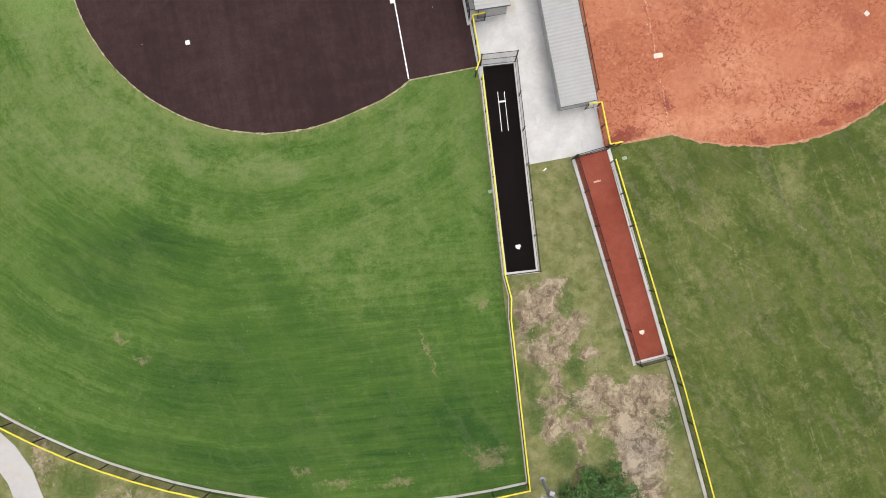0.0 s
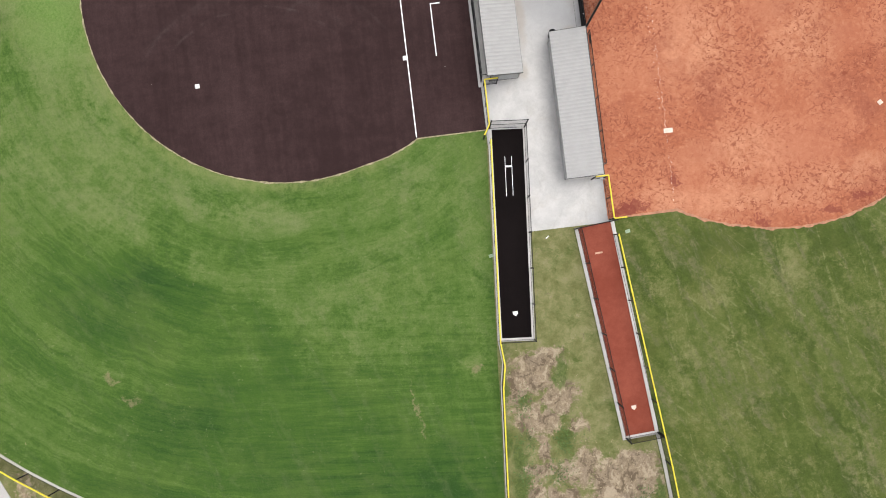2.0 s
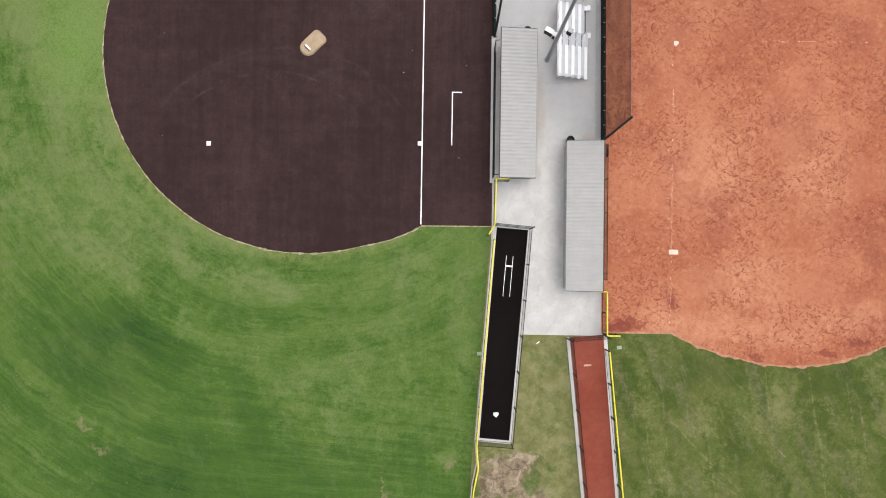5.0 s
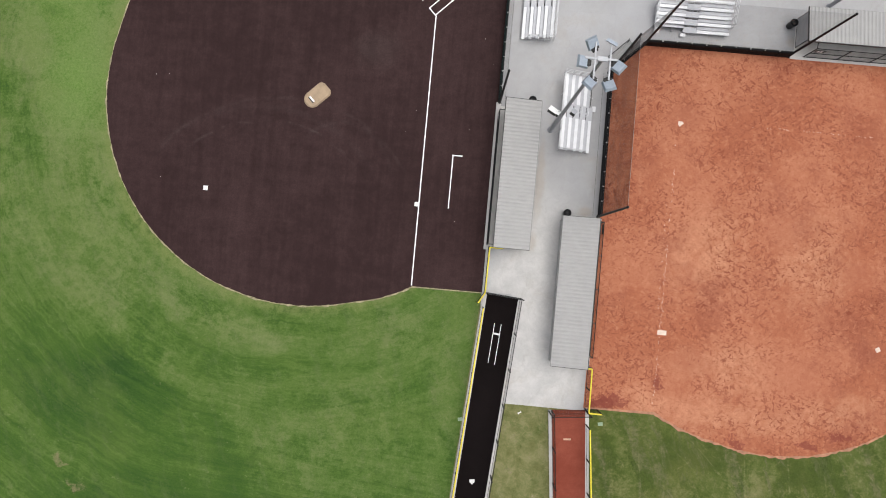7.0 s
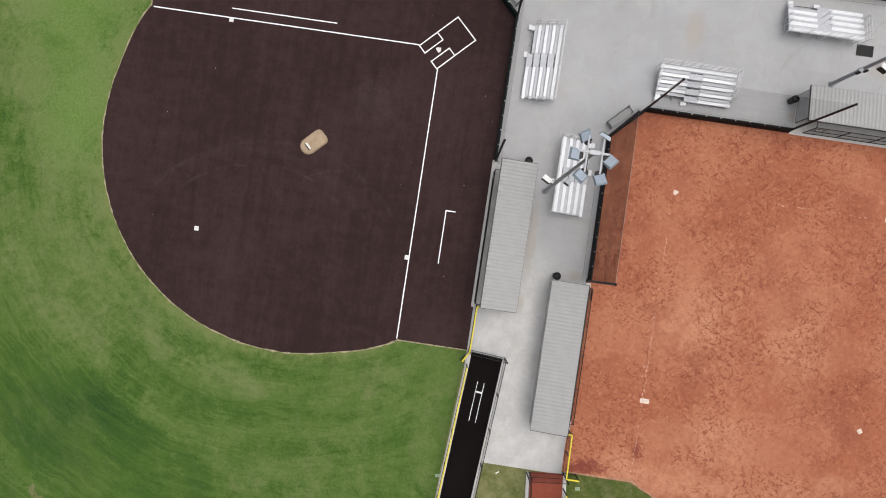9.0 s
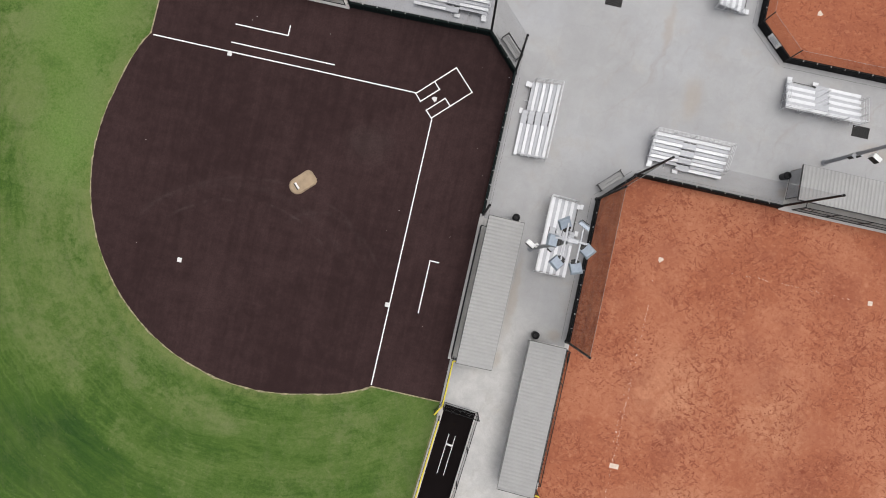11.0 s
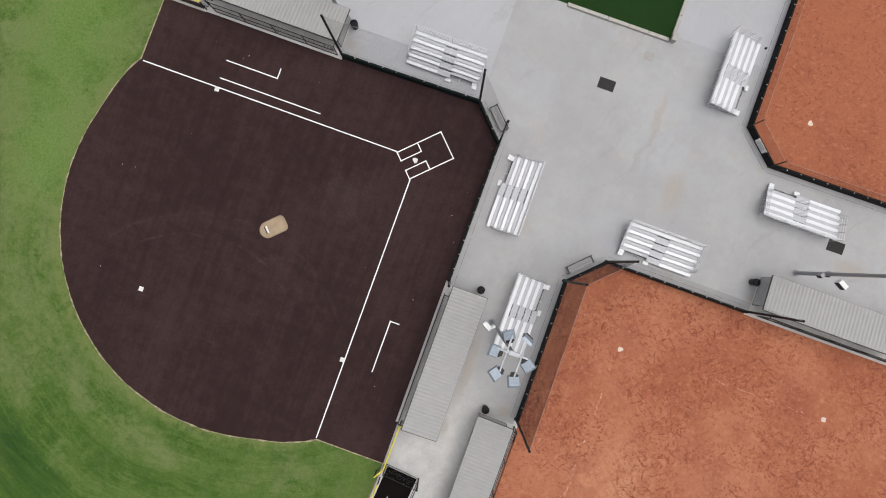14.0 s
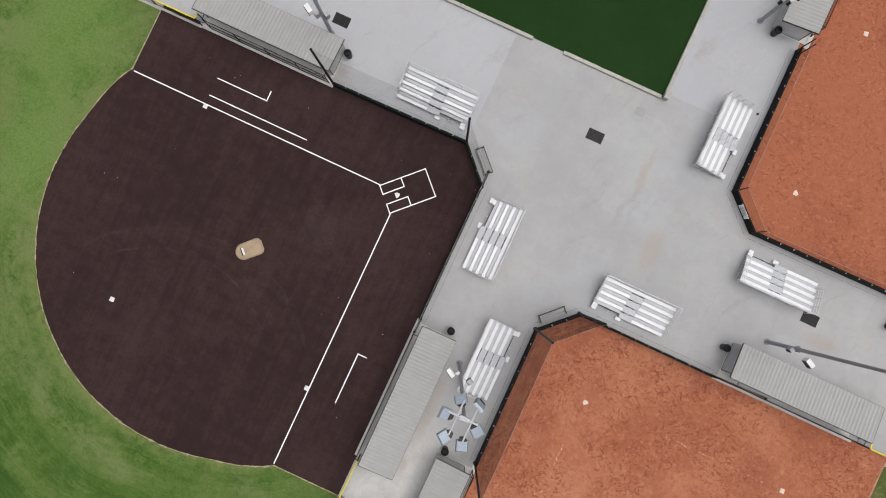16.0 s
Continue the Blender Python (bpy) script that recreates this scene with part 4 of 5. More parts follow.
fence([(42.9, -2.4), (43.0, -2.85), (47.0, -2.85), (55.0, -2.6)], YL + " beside the dugout", spacing=2.0)
fence([(9.15, -25.2), (7.78, -43.15), (4.95, -42.98)], BL, cap=None, height=1.75)
fence([(6.2, -24.95), (9.15, -25.2)], "tall black chain-link panel closing the bullpen", cap=None, height=2.9, rails=2)
fence([(12.6, -34.32), (14.43, -52.3), (17.1, -52.1)], BL, cap=None, height=1.75, fabric=MAT_WIRE_DENSE)
fence([(12.35, -34.35), (15.45, -34.05)], "tall black chain-link panel closing the red bullpen", cap=None, height=2.4, rails=2)

# ---- backstops: padded wall, tall poles, netting ----
POLE_H = 9.1


def backstop(points, tall, label, pad_mat, pad_h, pole_h, inner, pole_r=0.1, cable=MAT_GALV, nets=(MAT_NET, MAT_NET, MAT_NET_FINE)):
    """Along a line of places (last one first): pads 1.2 m wide, netting above them up to a cable between poles at the marked places."""
    ob = thing("backstop", pose(points[0][0], points[0][1], 0), label, "backstop", "backstops")
    o = Vector((points[0][0], points[0][1], 0))
    pad = mesh_of("pad", block(-0.6, min(-0.07, 0.13 * inner), 0.05, 0.6, max(0.07, 0.13 * inner), pad_h, 0.03), pad_mat)
    clip = mesh_of("clip", block(-0.05, -0.05, 0, 0.05, 0.05, 0.05, 0.01), MAT_WHITE)
    for a, b, net in zip(points, points[1:], nets):
        va, vb = Vector((*a, 0)) - o, Vector((*b, 0)) - o
        length = (vb - va).length
        n = max(1, round(length / 1.2))
        turn = math.degrees(math.atan2(vb.y - va.y, vb.x - va.x))
        for k in range(n):
            c = va + (vb - va) * (k + 0.5) / n
            part("pad", pad, None, ob, at=pose(c.x, c.y, 0, 0, 0, turn) @ Matrix.Diagonal((length / n / 1.2 * 0.992, 1, 1, 1)))
            e = va + (vb - va) * (k + 1) / n
            if k < n - 1:
                part("clip", clip, None, ob, at=pose(e.x, e.y, pad_h - 0.01, 0, 0, turn))
        part("top_rail", tube(va + Vector((0, 0, pad_h + 0.03)), vb + Vector((0, 0, pad_h + 0.03)), 0.03, 8), MAT_BLACK, ob)
        panel("net", (va + Vector((0, 0, pad_h)), vb + Vector((0, 0, pad_h)), vb + Vector((0, 0, pole_h)), va + Vector((0, 0, pole_h))), net, ob, "fine black protective netting")
        part("cable", tube(va + Vector((0, 0, pole_h - 0.03)), vb + Vector((0, 0, pole_h - 0.03)), 0.009, 6), cable, ob)
    pole = mesh_of("pole", joined(tube((0, 0, 0), (0, 0, pole_h), pole_r, 14, pole_r * 0.85), tube((0, 0, pole_h), (0, 0, pole_h + 0.06), pole_r, 14, pole_r * 0.5), lathe([(pole_r * 1.7, 0), (pole_r * 1.7, 0.06), (pole_r * 1.2, 0.1)], 14)), MAT_BLACK)
    for x, y in tall:
        part("pole", pole, None, ob, at=pose(x - o.x, y - o.y, 0))
    return ob


backstop([(5.95, -8.9), (5.95, 3.35), (3.22, 6.15), (-8.95, 5.95)], [(5.97, -8.9), (5.95, 3.37), (3.22, 6.2), (-8.95, 5.95)],
         "dark green padded backstop with tall black poles and netting", MAT_PAD, 1.05, POLE_H, 1, nets=(MAT_NET_FINE,) * 3)
backstop([(15.1, -17.75), (15.0, -5.55), (17.75, -2.84), (29.85, -2.84)], [(15.1, -17.75), (14.98, -5.53), (17.75, -2.82), (29.85, -2.82)],
         "dark padded backstop with tall black poles and netting before clay", MAT_PAD_BLACK, 1.05, POLE_H, -1)
backstop([(25.02, 24.8), (25.07, 11.8), (27.8, 9.25), (44.0, 9.4)], [(25.02, 24.8), (25.2, 24.4), (25.07, 11.8), (27.8, 9.25), (44.0, 9.4)],
         "low black padded backstop with short posts before clay", MAT_PAD_BLACK, 0.98, 2.9, 1, 0.05, MAT_POLE, (MAT_NET_FINE,) * 3)


def curb_strip(name, points, side, label):
    """A poured strip along the outside of a backstop, with a groove between it and the plaza."""
    for k, (a, b) in enumerate(zip(points, points[1:])):
        d = (Vector(b) - Vector(a)).normalized()
        s = Vector((-d.y, d.x)) * side
        q = [Vector(a) + s * 0.08, Vector(b) + s * 0.08, Vector(b) + s * 0.46, Vector(a) + s * 0.46]
        g = [Vector(a) + s * 0.44, Vector(b) + s * 0.44, Vector(b) + s * 0.475, Vector(a) + s * 0.475]
        h = 0.056 + 0.003 * k
        structure(name, prism([tuple(v) for v in q], 0.01, h), MAT_CONCRETE, label, "curb")
        structure(name + "_groove", prism([tuple(v) for v in g], 0.01, 0.046), MAT_GRATE, "dark groove between curb and plaza", "joint")


curb_strip("curb_brown_field", [(5.95, -8.9), (5.95, 3.35), (3.22, 6.15), (-8.95, 5.95)], -1, "pale concrete strip outside the padded backstop")
curb_strip("curb_clay_field", [(15.1, -17.75), (15.0, -5.55), (17.75, -2.84), (29.85, -2.84)], 1, "pale concrete strip outside the padded backstop")
curb_strip("curb_far_field", [(25.02, 24.8), (25.07, 11.8), (27.8, 9.25), (44.0, 9.4)], -1, "pale concrete strip outside the padded backstop")
sign = thing("banner", pose(26.37, 10.47, 0.3, 0, 0, -43), "white banner hung on the padded backstop", "banner")
part("sheet", block(-0.62, 0.0, 0.0, 0.62, 0.02, 0.85, 0.005), MAT_WHITE, sign)
for k in range(4):
    part("print_bar", box(-0.45, -0.012 - 0.0, 0.14 + 0.17 * k, 0.45 - 0.12 * (k % 2), -0.004, 0.2 + 0.17 * k), MAT_POLE, sign)

# ---- dugouts ----
DUGOUT_L, DUGOUT_D = 12.1, 3.3


def dugout_meshes():
    pitch = 0.305
    y0, z0, y1, z1 = 0.42, 2.62, DUGOUT_D + 0.05, 2.30
    n = round((DUGOUT_L + 0.1) / pitch)
    p, f = [], []
    prof = []
    for k in range(n):
        x = -0.05 + k * pitch
        prof += [(x, 0), (x + 0.12, 0), (x + 0.165, 0.026), (x + 0.26, 0.026)]
    prof.append((-0.05 + n * pitch, 0))
    for x, h in prof:
        p += [(x, y0, z0 + h), (x, y1, z1 + h)]
    f = [(2 * k, 2 * k + 2, 2 * k + 3, 2 * k + 1) for k in range(len(prof) - 1)]
    return mesh_of("roof_sheet", (p, f), MAT_ROOF)


ROOF = dugout_meshes()
MAT_SIDE = mesh_fabric("grey_chain_link", (0.56, 0.56, 0.555), 0.85)


def dugout(m, label, sign_at=1):
    """Local x runs along the bench, the field is towards -y, the back wall towards +y."""
    ob = thing("dugout", m, label, "dugout", "dugouts")
    L, D = DUGOUT_L, DUGOUT_D
    roof = part("roof", block(-0.05, 0.36, 2.50, L + 0.05, 0.425, 2.66, 0.01), MAT_TRIM, ob, "dark metal roof edge")
    part("roof_sheet", ROOF, None, roof, "ribbed light grey metal sheet")
    for x in (-0.06, L + 0.02):
        part("edge_trim", hull([(x, 0.42, 2.48), (x + 0.04, 0.42, 2.48), (x, 0.42, 2.635), (x + 0.04, 0.42, 2.635), (x, D + 0.05, 2.16), (x + 0.04, D + 0.05, 2.16),
                                (x, D + 0.05, 2.315), (x + 0.04, D + 0.05, 2.315)]), MAT_TRIM, roof)
    part("gutter", block(-0.03, D + 0.02, 2.18, L + 0.03, D + 0.09, 2.28, 0.015), MAT_ROOF_TRIM, roof)
    yb = D - 0.12
    back_post = mesh_of("frame_post", tube((0, 0, 0), (0, 0, 2.2), 0.035, 8), MAT_WALL)
    for k in range(5):
        part("frame_post", back_post, None, ob, at=pose(0.2 + (L - 0.4) * k / 4, yb, 0))
    panel("back_screen", ((0.2, yb, 0.06), (L - 0.2, yb, 0.06), (L - 0.2, yb, 2.15), (0.2, yb, 2.15)), MAT_SCREEN, ob, "grey windscreen on chain-link")
    part("back_rail", tube((0.2, yb, 2.18), (L - 0.2, yb, 2.18), 0.03, 8), MAT_BLACK, ob)
    for x in (0.2, L - 0.2):
        panel("side_screen", ((x, 0.75, 0.06), (x, yb, 0.06), (x, yb, 2.15), (x, 0.75, 2.45)), MAT_SIDE, ob, "chain-link side panel")
        part("side_frame", joined(tube((x, 0.75, 0), (x, 0.75, 2.48), 0.03, 8), tube((x, 0.75, 0.07), (x, yb, 0.07), 0.02, 6), tube((x, 0.75, 2.45), (x, yb, 2.15), 0.02, 6)), MAT_BLACK, ob)
    part("curb", block(-0.2, -0.24, 0, L + 0.2, 0.14, 0.12, 0.015), MAT_PEN_CURB, ob, "pale concrete curb")
    part("floor", block(0.1, 0.15, 0.04, L - 0.1, D - 0.45, 0.07, 0.005), MAT_FLOOR, ob, "dusty grey concrete floor")
    part("header", block(0.1, 0.5, 2.38, L - 0.1, 0.6, 2.52, 0.01), MAT_BEIGE, ob, "beige painted beam")
    post = mesh_of("post", tube((0, 0, 0.0), (0, 0, 2.15), 0.04, 10), MAT_BLACK)
    bays = 4
    x0, x1 = 0.9, L - 0.2
    for k in range(bays + 1):
        x = x0 + (x1 - x0) * k / bays
        part("post", post, None, ob, at=pose(x, 0, 0.1))
        if k < bays:
            x2 = x0 + (x1 - x0) * (k + 1) / bays
            panel("fabric", ((x, 0, 0.15), (x2, 0, 0.15), (x2, 0, 2.2), (x, 0, 2.2)), MAT_WIRE_LIGHT, ob)
    part("top_rail", tube((x0, 0, 2.2), (x1, 0, 2.2), 0.03, 8), MAT_BLACK, ob)
    part("middle_rail", tube((x0, 0, 1.1), (x1, 0, 1.1), 0.03, 8), MAT_BLACK, ob)
    part("bottom_rail", tube((x0, 0, 0.16), (x1, 0, 0.16), 0.035, 8), MAT_BLACK, ob)
    for x in (x0, x1):
        part("side_rail", tube((x, 0, 2.2), (x, 0.6, 2.3), 0.03, 8), MAT_BLACK, ob)
    sx = x1 - 0.95 if sign_at else x0 + 0.1
    plate = part("sign", block(sx, -0.05, 1.45, sx + 0.8, -0.03, 1.95, 0.004), MAT_TRIM, ob, "small dark sign")
    for k in range(2):
        part("print_bar", box(sx + 0.16 + 0.27 * k, -0.058, 1.56, sx + 0.34 + 0.27 * k, -0.051, 1.84), MAT_WHITE, plate)
    return ob


DL = "dugout with ribbed grey metal roof and chain-link front"
dugout(pose(5.95, -9.05, 0, 0, 0, -90), DL + " beside turf", 0)
dugout(pose(15.15, -30.25, 0, 0, 0, 90), DL + " beside clay")
dugout(pose(30.15, -2.82, 0), DL + " beside clay", 0)
dugout(pose(-21.3, 5.92, 0), DL + " beside turf")
dugout(pose(25.6, 25.45, 0, 0, 0, 90), DL + " beside clay")

# ---- bleachers ----
def bleacher(m, label, flip):
    """Five rows, climbing towards +y; local x from 0 to L. flip: which end has the open space in the front row."""
    ob = thing("bleacher", m, label, "bleacher", "bleachers")
    L, A0, A1, ROW = 6.2, 2.42, 3.55, 0.575
    sx = (lambda x: L - x) if flip else (lambda x: x)

    def plank(name, xa, xb, y, z, depth, mat, thick=0.045):
        xa, xb = sorted((sx(xa), sx(xb)))
        part(name, block(xa, y, z - thick, xb, y + depth, z, 0.012), mat, ob)

    for k in range(5):
        y, z = ROW * k, 0.43 + 0.2 * k
        if k == 0:
            plank("seat_plank", 0.0, 0.42, y - 0.22, z, 0.27, MAT_ALU)
            plank("seat_plank", 0.05, 0.46, y + 0.06, z - 0.02, 0.27, MAT_ALU)
        else:
            plank("seat_plank", 0.0 if k < 4 else -0.03, A0 if k < 4 else L + 0.03, y, z, 0.27, MAT_ALU)
        if k < 4:
            plank("seat_plank", A1, L + 0.08, y, z, 0.27, MAT_ALU)
            plank("aisle_step", A0 + 0.004, A1 - 0.004, y - 0.02, z - 0.012, 0.505, MAT_ALU_DULL)
        if k > 0:
            plank("foot_plank", 0.0, A0 - 0.005, y - 0.285, z - 0.165, 0.28, MAT_ALU_DULL)
            plank("foot_plank", A1 + 0.005, L - 0.04, y - 0.285, z - 0.165, 0.28, MAT_ALU_DULL)
            # dark strips stand in for the shaded gaps behind the aisle steps
            plank("riser", A0 + 0.06, A0 + 0.52, y - 0.095, z - 0.20, 0.06, MAT_TRIM, 0.1)
            plank("riser", A0 + 0.62, A1 - 0.04, y - 0.095, z - 0.20, 0.06, MAT_TRIM, 0.1)
            plank("aisle_infill", A0 + 0.52, A0 + 0.62, y - 0.08, z - 0.20, 0.07, MAT_ALU_DULL)
    plank("front_step", A0 - 0.16, A0 + 0.30, -0.30, 0.25, 0.3, MAT_ALU)
    for xx in (0.15, 1.55, 3.0, 4.6, 6.05):
        x = sx(xx)
        fr = joined(tube((x, -0.05, 0.04), (x, 2.5, 0.04), 0.03, 6), tube((x, 0.1, 0.22), (x, 2.45, 1.02), 0.03, 6), tube((x, 2.45, 0.0), (x, 2.45, 1.18), 0.03, 6),
                    tube((x, 1.2, 0.0), (x, 1.2, 0.6), 0.025, 6), tube((x, 0.1, 0.0), (x, 0.1, 0.4), 0.025, 6), tube((x, 1.2, 0.05), (x, 2.45, 1.1), 0.02, 6))
        part("support_frame", fr, MAT_RAIL, ob)
    yr = 2.68
    for z in (1.35, 1.65, 1.95, 2.22):
        part("back_rail", tube((-0.05, yr, z), (L + 0.05, yr, z), 0.024, 6), MAT_RAIL, ob)
    for x in (-0.05, 1.5, 3.1, 4.65, L + 0.05):
        part("back_post", tube((x, yr, 0.4), (x, yr, 2.25), 0.024, 6), MAT_RAIL, ob)
    for x in (-0.09, L + 0.09):
        for h in (0.35, 0.68):
            part("side_rail", tube((x, 0.62, 0.62 + h), (x, yr, 1.22 + h), 0.022, 6), MAT_RAIL, ob)
        bent = [(x, yr, 2.22), (x, 0.62, 1.62), (x, 0.42, 1.35), (x, 0.42, 0.4)]
        part("side_rail", joined(*[tube(a, b, 0.022, 6) for a, b in zip(bent, bent[1:])]), MAT_RAIL, ob)
        for y in (0.62, 1.3, 1.97):
            part("side_post", tube((x, y, 0.3), (x, y, 1.62 + (y - 0.62) * 0.29), 0.022, 6), MAT_RAIL, ob)
    xm = sx(3.0)
    for k in (1, 2, 3):
        y, z = ROW * k - 0.1, 0.43 + 0.2 * k
        hr = joined(tube((xm - 0.3, y, z - 0.1), (xm - 0.3, y, z + 0.7), 0.016, 6), tube((xm - 0.3, y, z + 0.7), (xm + 0.3, y, z + 0.7), 0.016, 6), tube((xm + 0.3, y, z + 0.7), (xm + 0.3, y, z - 0.1), 0.016, 6))
        part("hand_rail", hr, MAT_RAIL, ob)
    xa, xb = sorted((sx(0.5), sx(A0 - 0.05)))
    part("front_rail", joined(tube((xa, 0.24, 0.62), (xb, 0.24, 0.62), 0.026, 6), tube((xa, 0.24, 0.0), (xa, 0.24, 0.62), 0.022, 6), tube((xb, 0.24, 0.0), (xb, 0.24, 0.62), 0.022, 6)), MAT_TRIM, ob, "dark guard rail")
    return ob


BLL = "five-row bare aluminium bleacher standing on the concrete plaza"
bleacher(pose(18.3, -1.72, 0.04, 0, 0, 0), BLL, False)
bleacher(pose(-3.62, 7.2, 0.04, 0, 0, 0), BLL, True)
bleacher(pose(7.27, 2.85, 0.04, 0, 0, -90), BLL, False)
bleacher(pose(13.75, -12.5, 0.04, 0, 0, 90), BLL, True)
bleacher(pose(34.4, 7.72, 0.04, 0, 0, 180), BLL, True)
bleacher(pose(23.68, 12.3, 0.04, 0, 0, 90), BLL, False)

# ---- small things on the plaza ----
def bin_at(x, y, label="black round plastic litter bin on concrete"):
    ob = thing("litter_bin", pose(x, y, 0.04), label, "litter bin", "litter bins")
    part("body", lathe([(0.24, 0), (0.27, 0.03), (0.30, 0.8), (0.31, 0.82), (0.31, 0.86)], 24), MAT_BIN, ob, smooth=False)
    part("lid", joined(lathe([(0.325, 0.86), (0.325, 0.9), (0.26, 1.0), (0.17, 1.04), (0.15, 1.0), (0.13, 0.92)], 24)), MAT_BLACK, ob, "black domed lid with a round hole")
    return ob


for x, y in ((8.66, -8.60), (12.35, -17.75), (29.7, -0.3), (-8.85, 8.7), (22.7, 25.3), (41.3, 7.0)):
    bin_at(x, y)


def bench(x, y, turn):
    ob = thing("bench", pose(x, y, 0.04, 0, 0, turn), "grey metal bench with a backrest behind the backstop", "bench", "benches")
    for k in range(2):
        part("seat_plank", block(-1.1, -0.27 + 0.28 * k, 0.41, 1.1, -0.01 + 0.28 * k, 0.45, 0.01), MAT_BENCH, ob)
    part("backrest", block(-1.1, 0.33, 0.62, 1.1, 0.37, 0.88, 0.01), MAT_TRIM, ob)
    for xx in (-1.1, 1.1):
        part("leg_frame", joined(tube((xx, -0.28, 0), (xx, -0.28, 0.6), 0.035, 6), tube((xx, 0.3, 0), (xx, 0.38, 0.9), 0.035, 6), tube((xx, -0.3, 0.6), (xx, 0.37, 0.6), 0.035, 6), tube((xx, -0.25, 0.39), (xx, 0.33, 0.39), 0.025, 6)), MAT_TRIM, ob)
    return ob


bench(15.72, -3.85, 45)
bench(5.2, 5.35, -45)


def drain(x, y, w, d):
    ob = thing("drain_grate", pose(x, y, 0.04), "dark iron drain grate set in the concrete", "drain grate", "drain grates")
    part("frame", joined(box(-w / 2, -d / 2, -0.02, w / 2, -d / 2 + 0.05, 0.02), box(-w / 2, d / 2 - 0.05, -0.02, w / 2, d / 2, 0.02),
                         box(-w / 2, -d / 2 + 0.05, -0.02, -w / 2 + 0.05, d / 2 - 0.05, 0.02), box(w / 2 - 0.05, -d / 2 + 0.05, -0.02, w / 2, d / 2 - 0.05, 0.02)), MAT_GRATE, ob)
    # thin black slab in place of the shaded hollow below the bars
    part("pit", box(-w / 2 + 0.04, -d / 2 + 0.04, -0.01, w / 2 - 0.04, d / 2 - 0.04, 0.004), MAT_BLACK, ob)
    n = 22
    bar = mesh_of("bar", box(-0.012, -d / 2 + 0.05, 0.004, 0.012, d / 2 - 0.05, 0.016), MAT_GRATE)
    for k in range(n):
        part("bar", bar, None, ob, at=pose(-w / 2 + 0.05 + (w - 0.1) * (k + 0.5) / n, 0, 0))


for x, y in ((12.77, 11.25), (35.28, 4.83), (-10.73, 11.2)):
    drain(x, y, 1.42, 0.95)
tagged(part("access_hatch", block(-0.42, -0.35, 0, 0.42, 0.35, 0.02, 0.005), MAT_HATCH, at=pose(15.3, 14.68, 0.04)), "pale stained access hatch in the concrete", "access hatch")
for x, y in ((5.05, -35.75), (16.75, -35.05)):
    tagged(part("valve_lid", block(-0.2, -0.14, 0, 0.2, 0.14, 0.03, 0.01), MAT_VALVE, at=pose(x, y, ZL, 0, 0, 10)), "small pale green valve box lid in the grass", "valve lid", "valve lids")
tagged(part("paper_scrap", block(-0.17, -0.05, 0, 0.17, 0.05, 0.02, 0.004), MAT_PLATE, at=pose(9.95, -34.75, 0.0, 0, 0, 35)), "scrap of white paper lying on the grass", "litter")

pipe = thing("vent_pipe", pose(24.3, 18.6, 0.04), "short dark pipe stub standing on the concrete", "pipe")
part("tube", lathe([(0.065, 0.0), (0.065, 0.2), (0.05, 0.2), (0.05, 0.12)], 16), MAT_BLACK, pipe)
part("flange", lathe([(0.1, 0.0), (0.1, 0.02), (0.066, 0.025)], 16), MAT_GRATE, pipe)

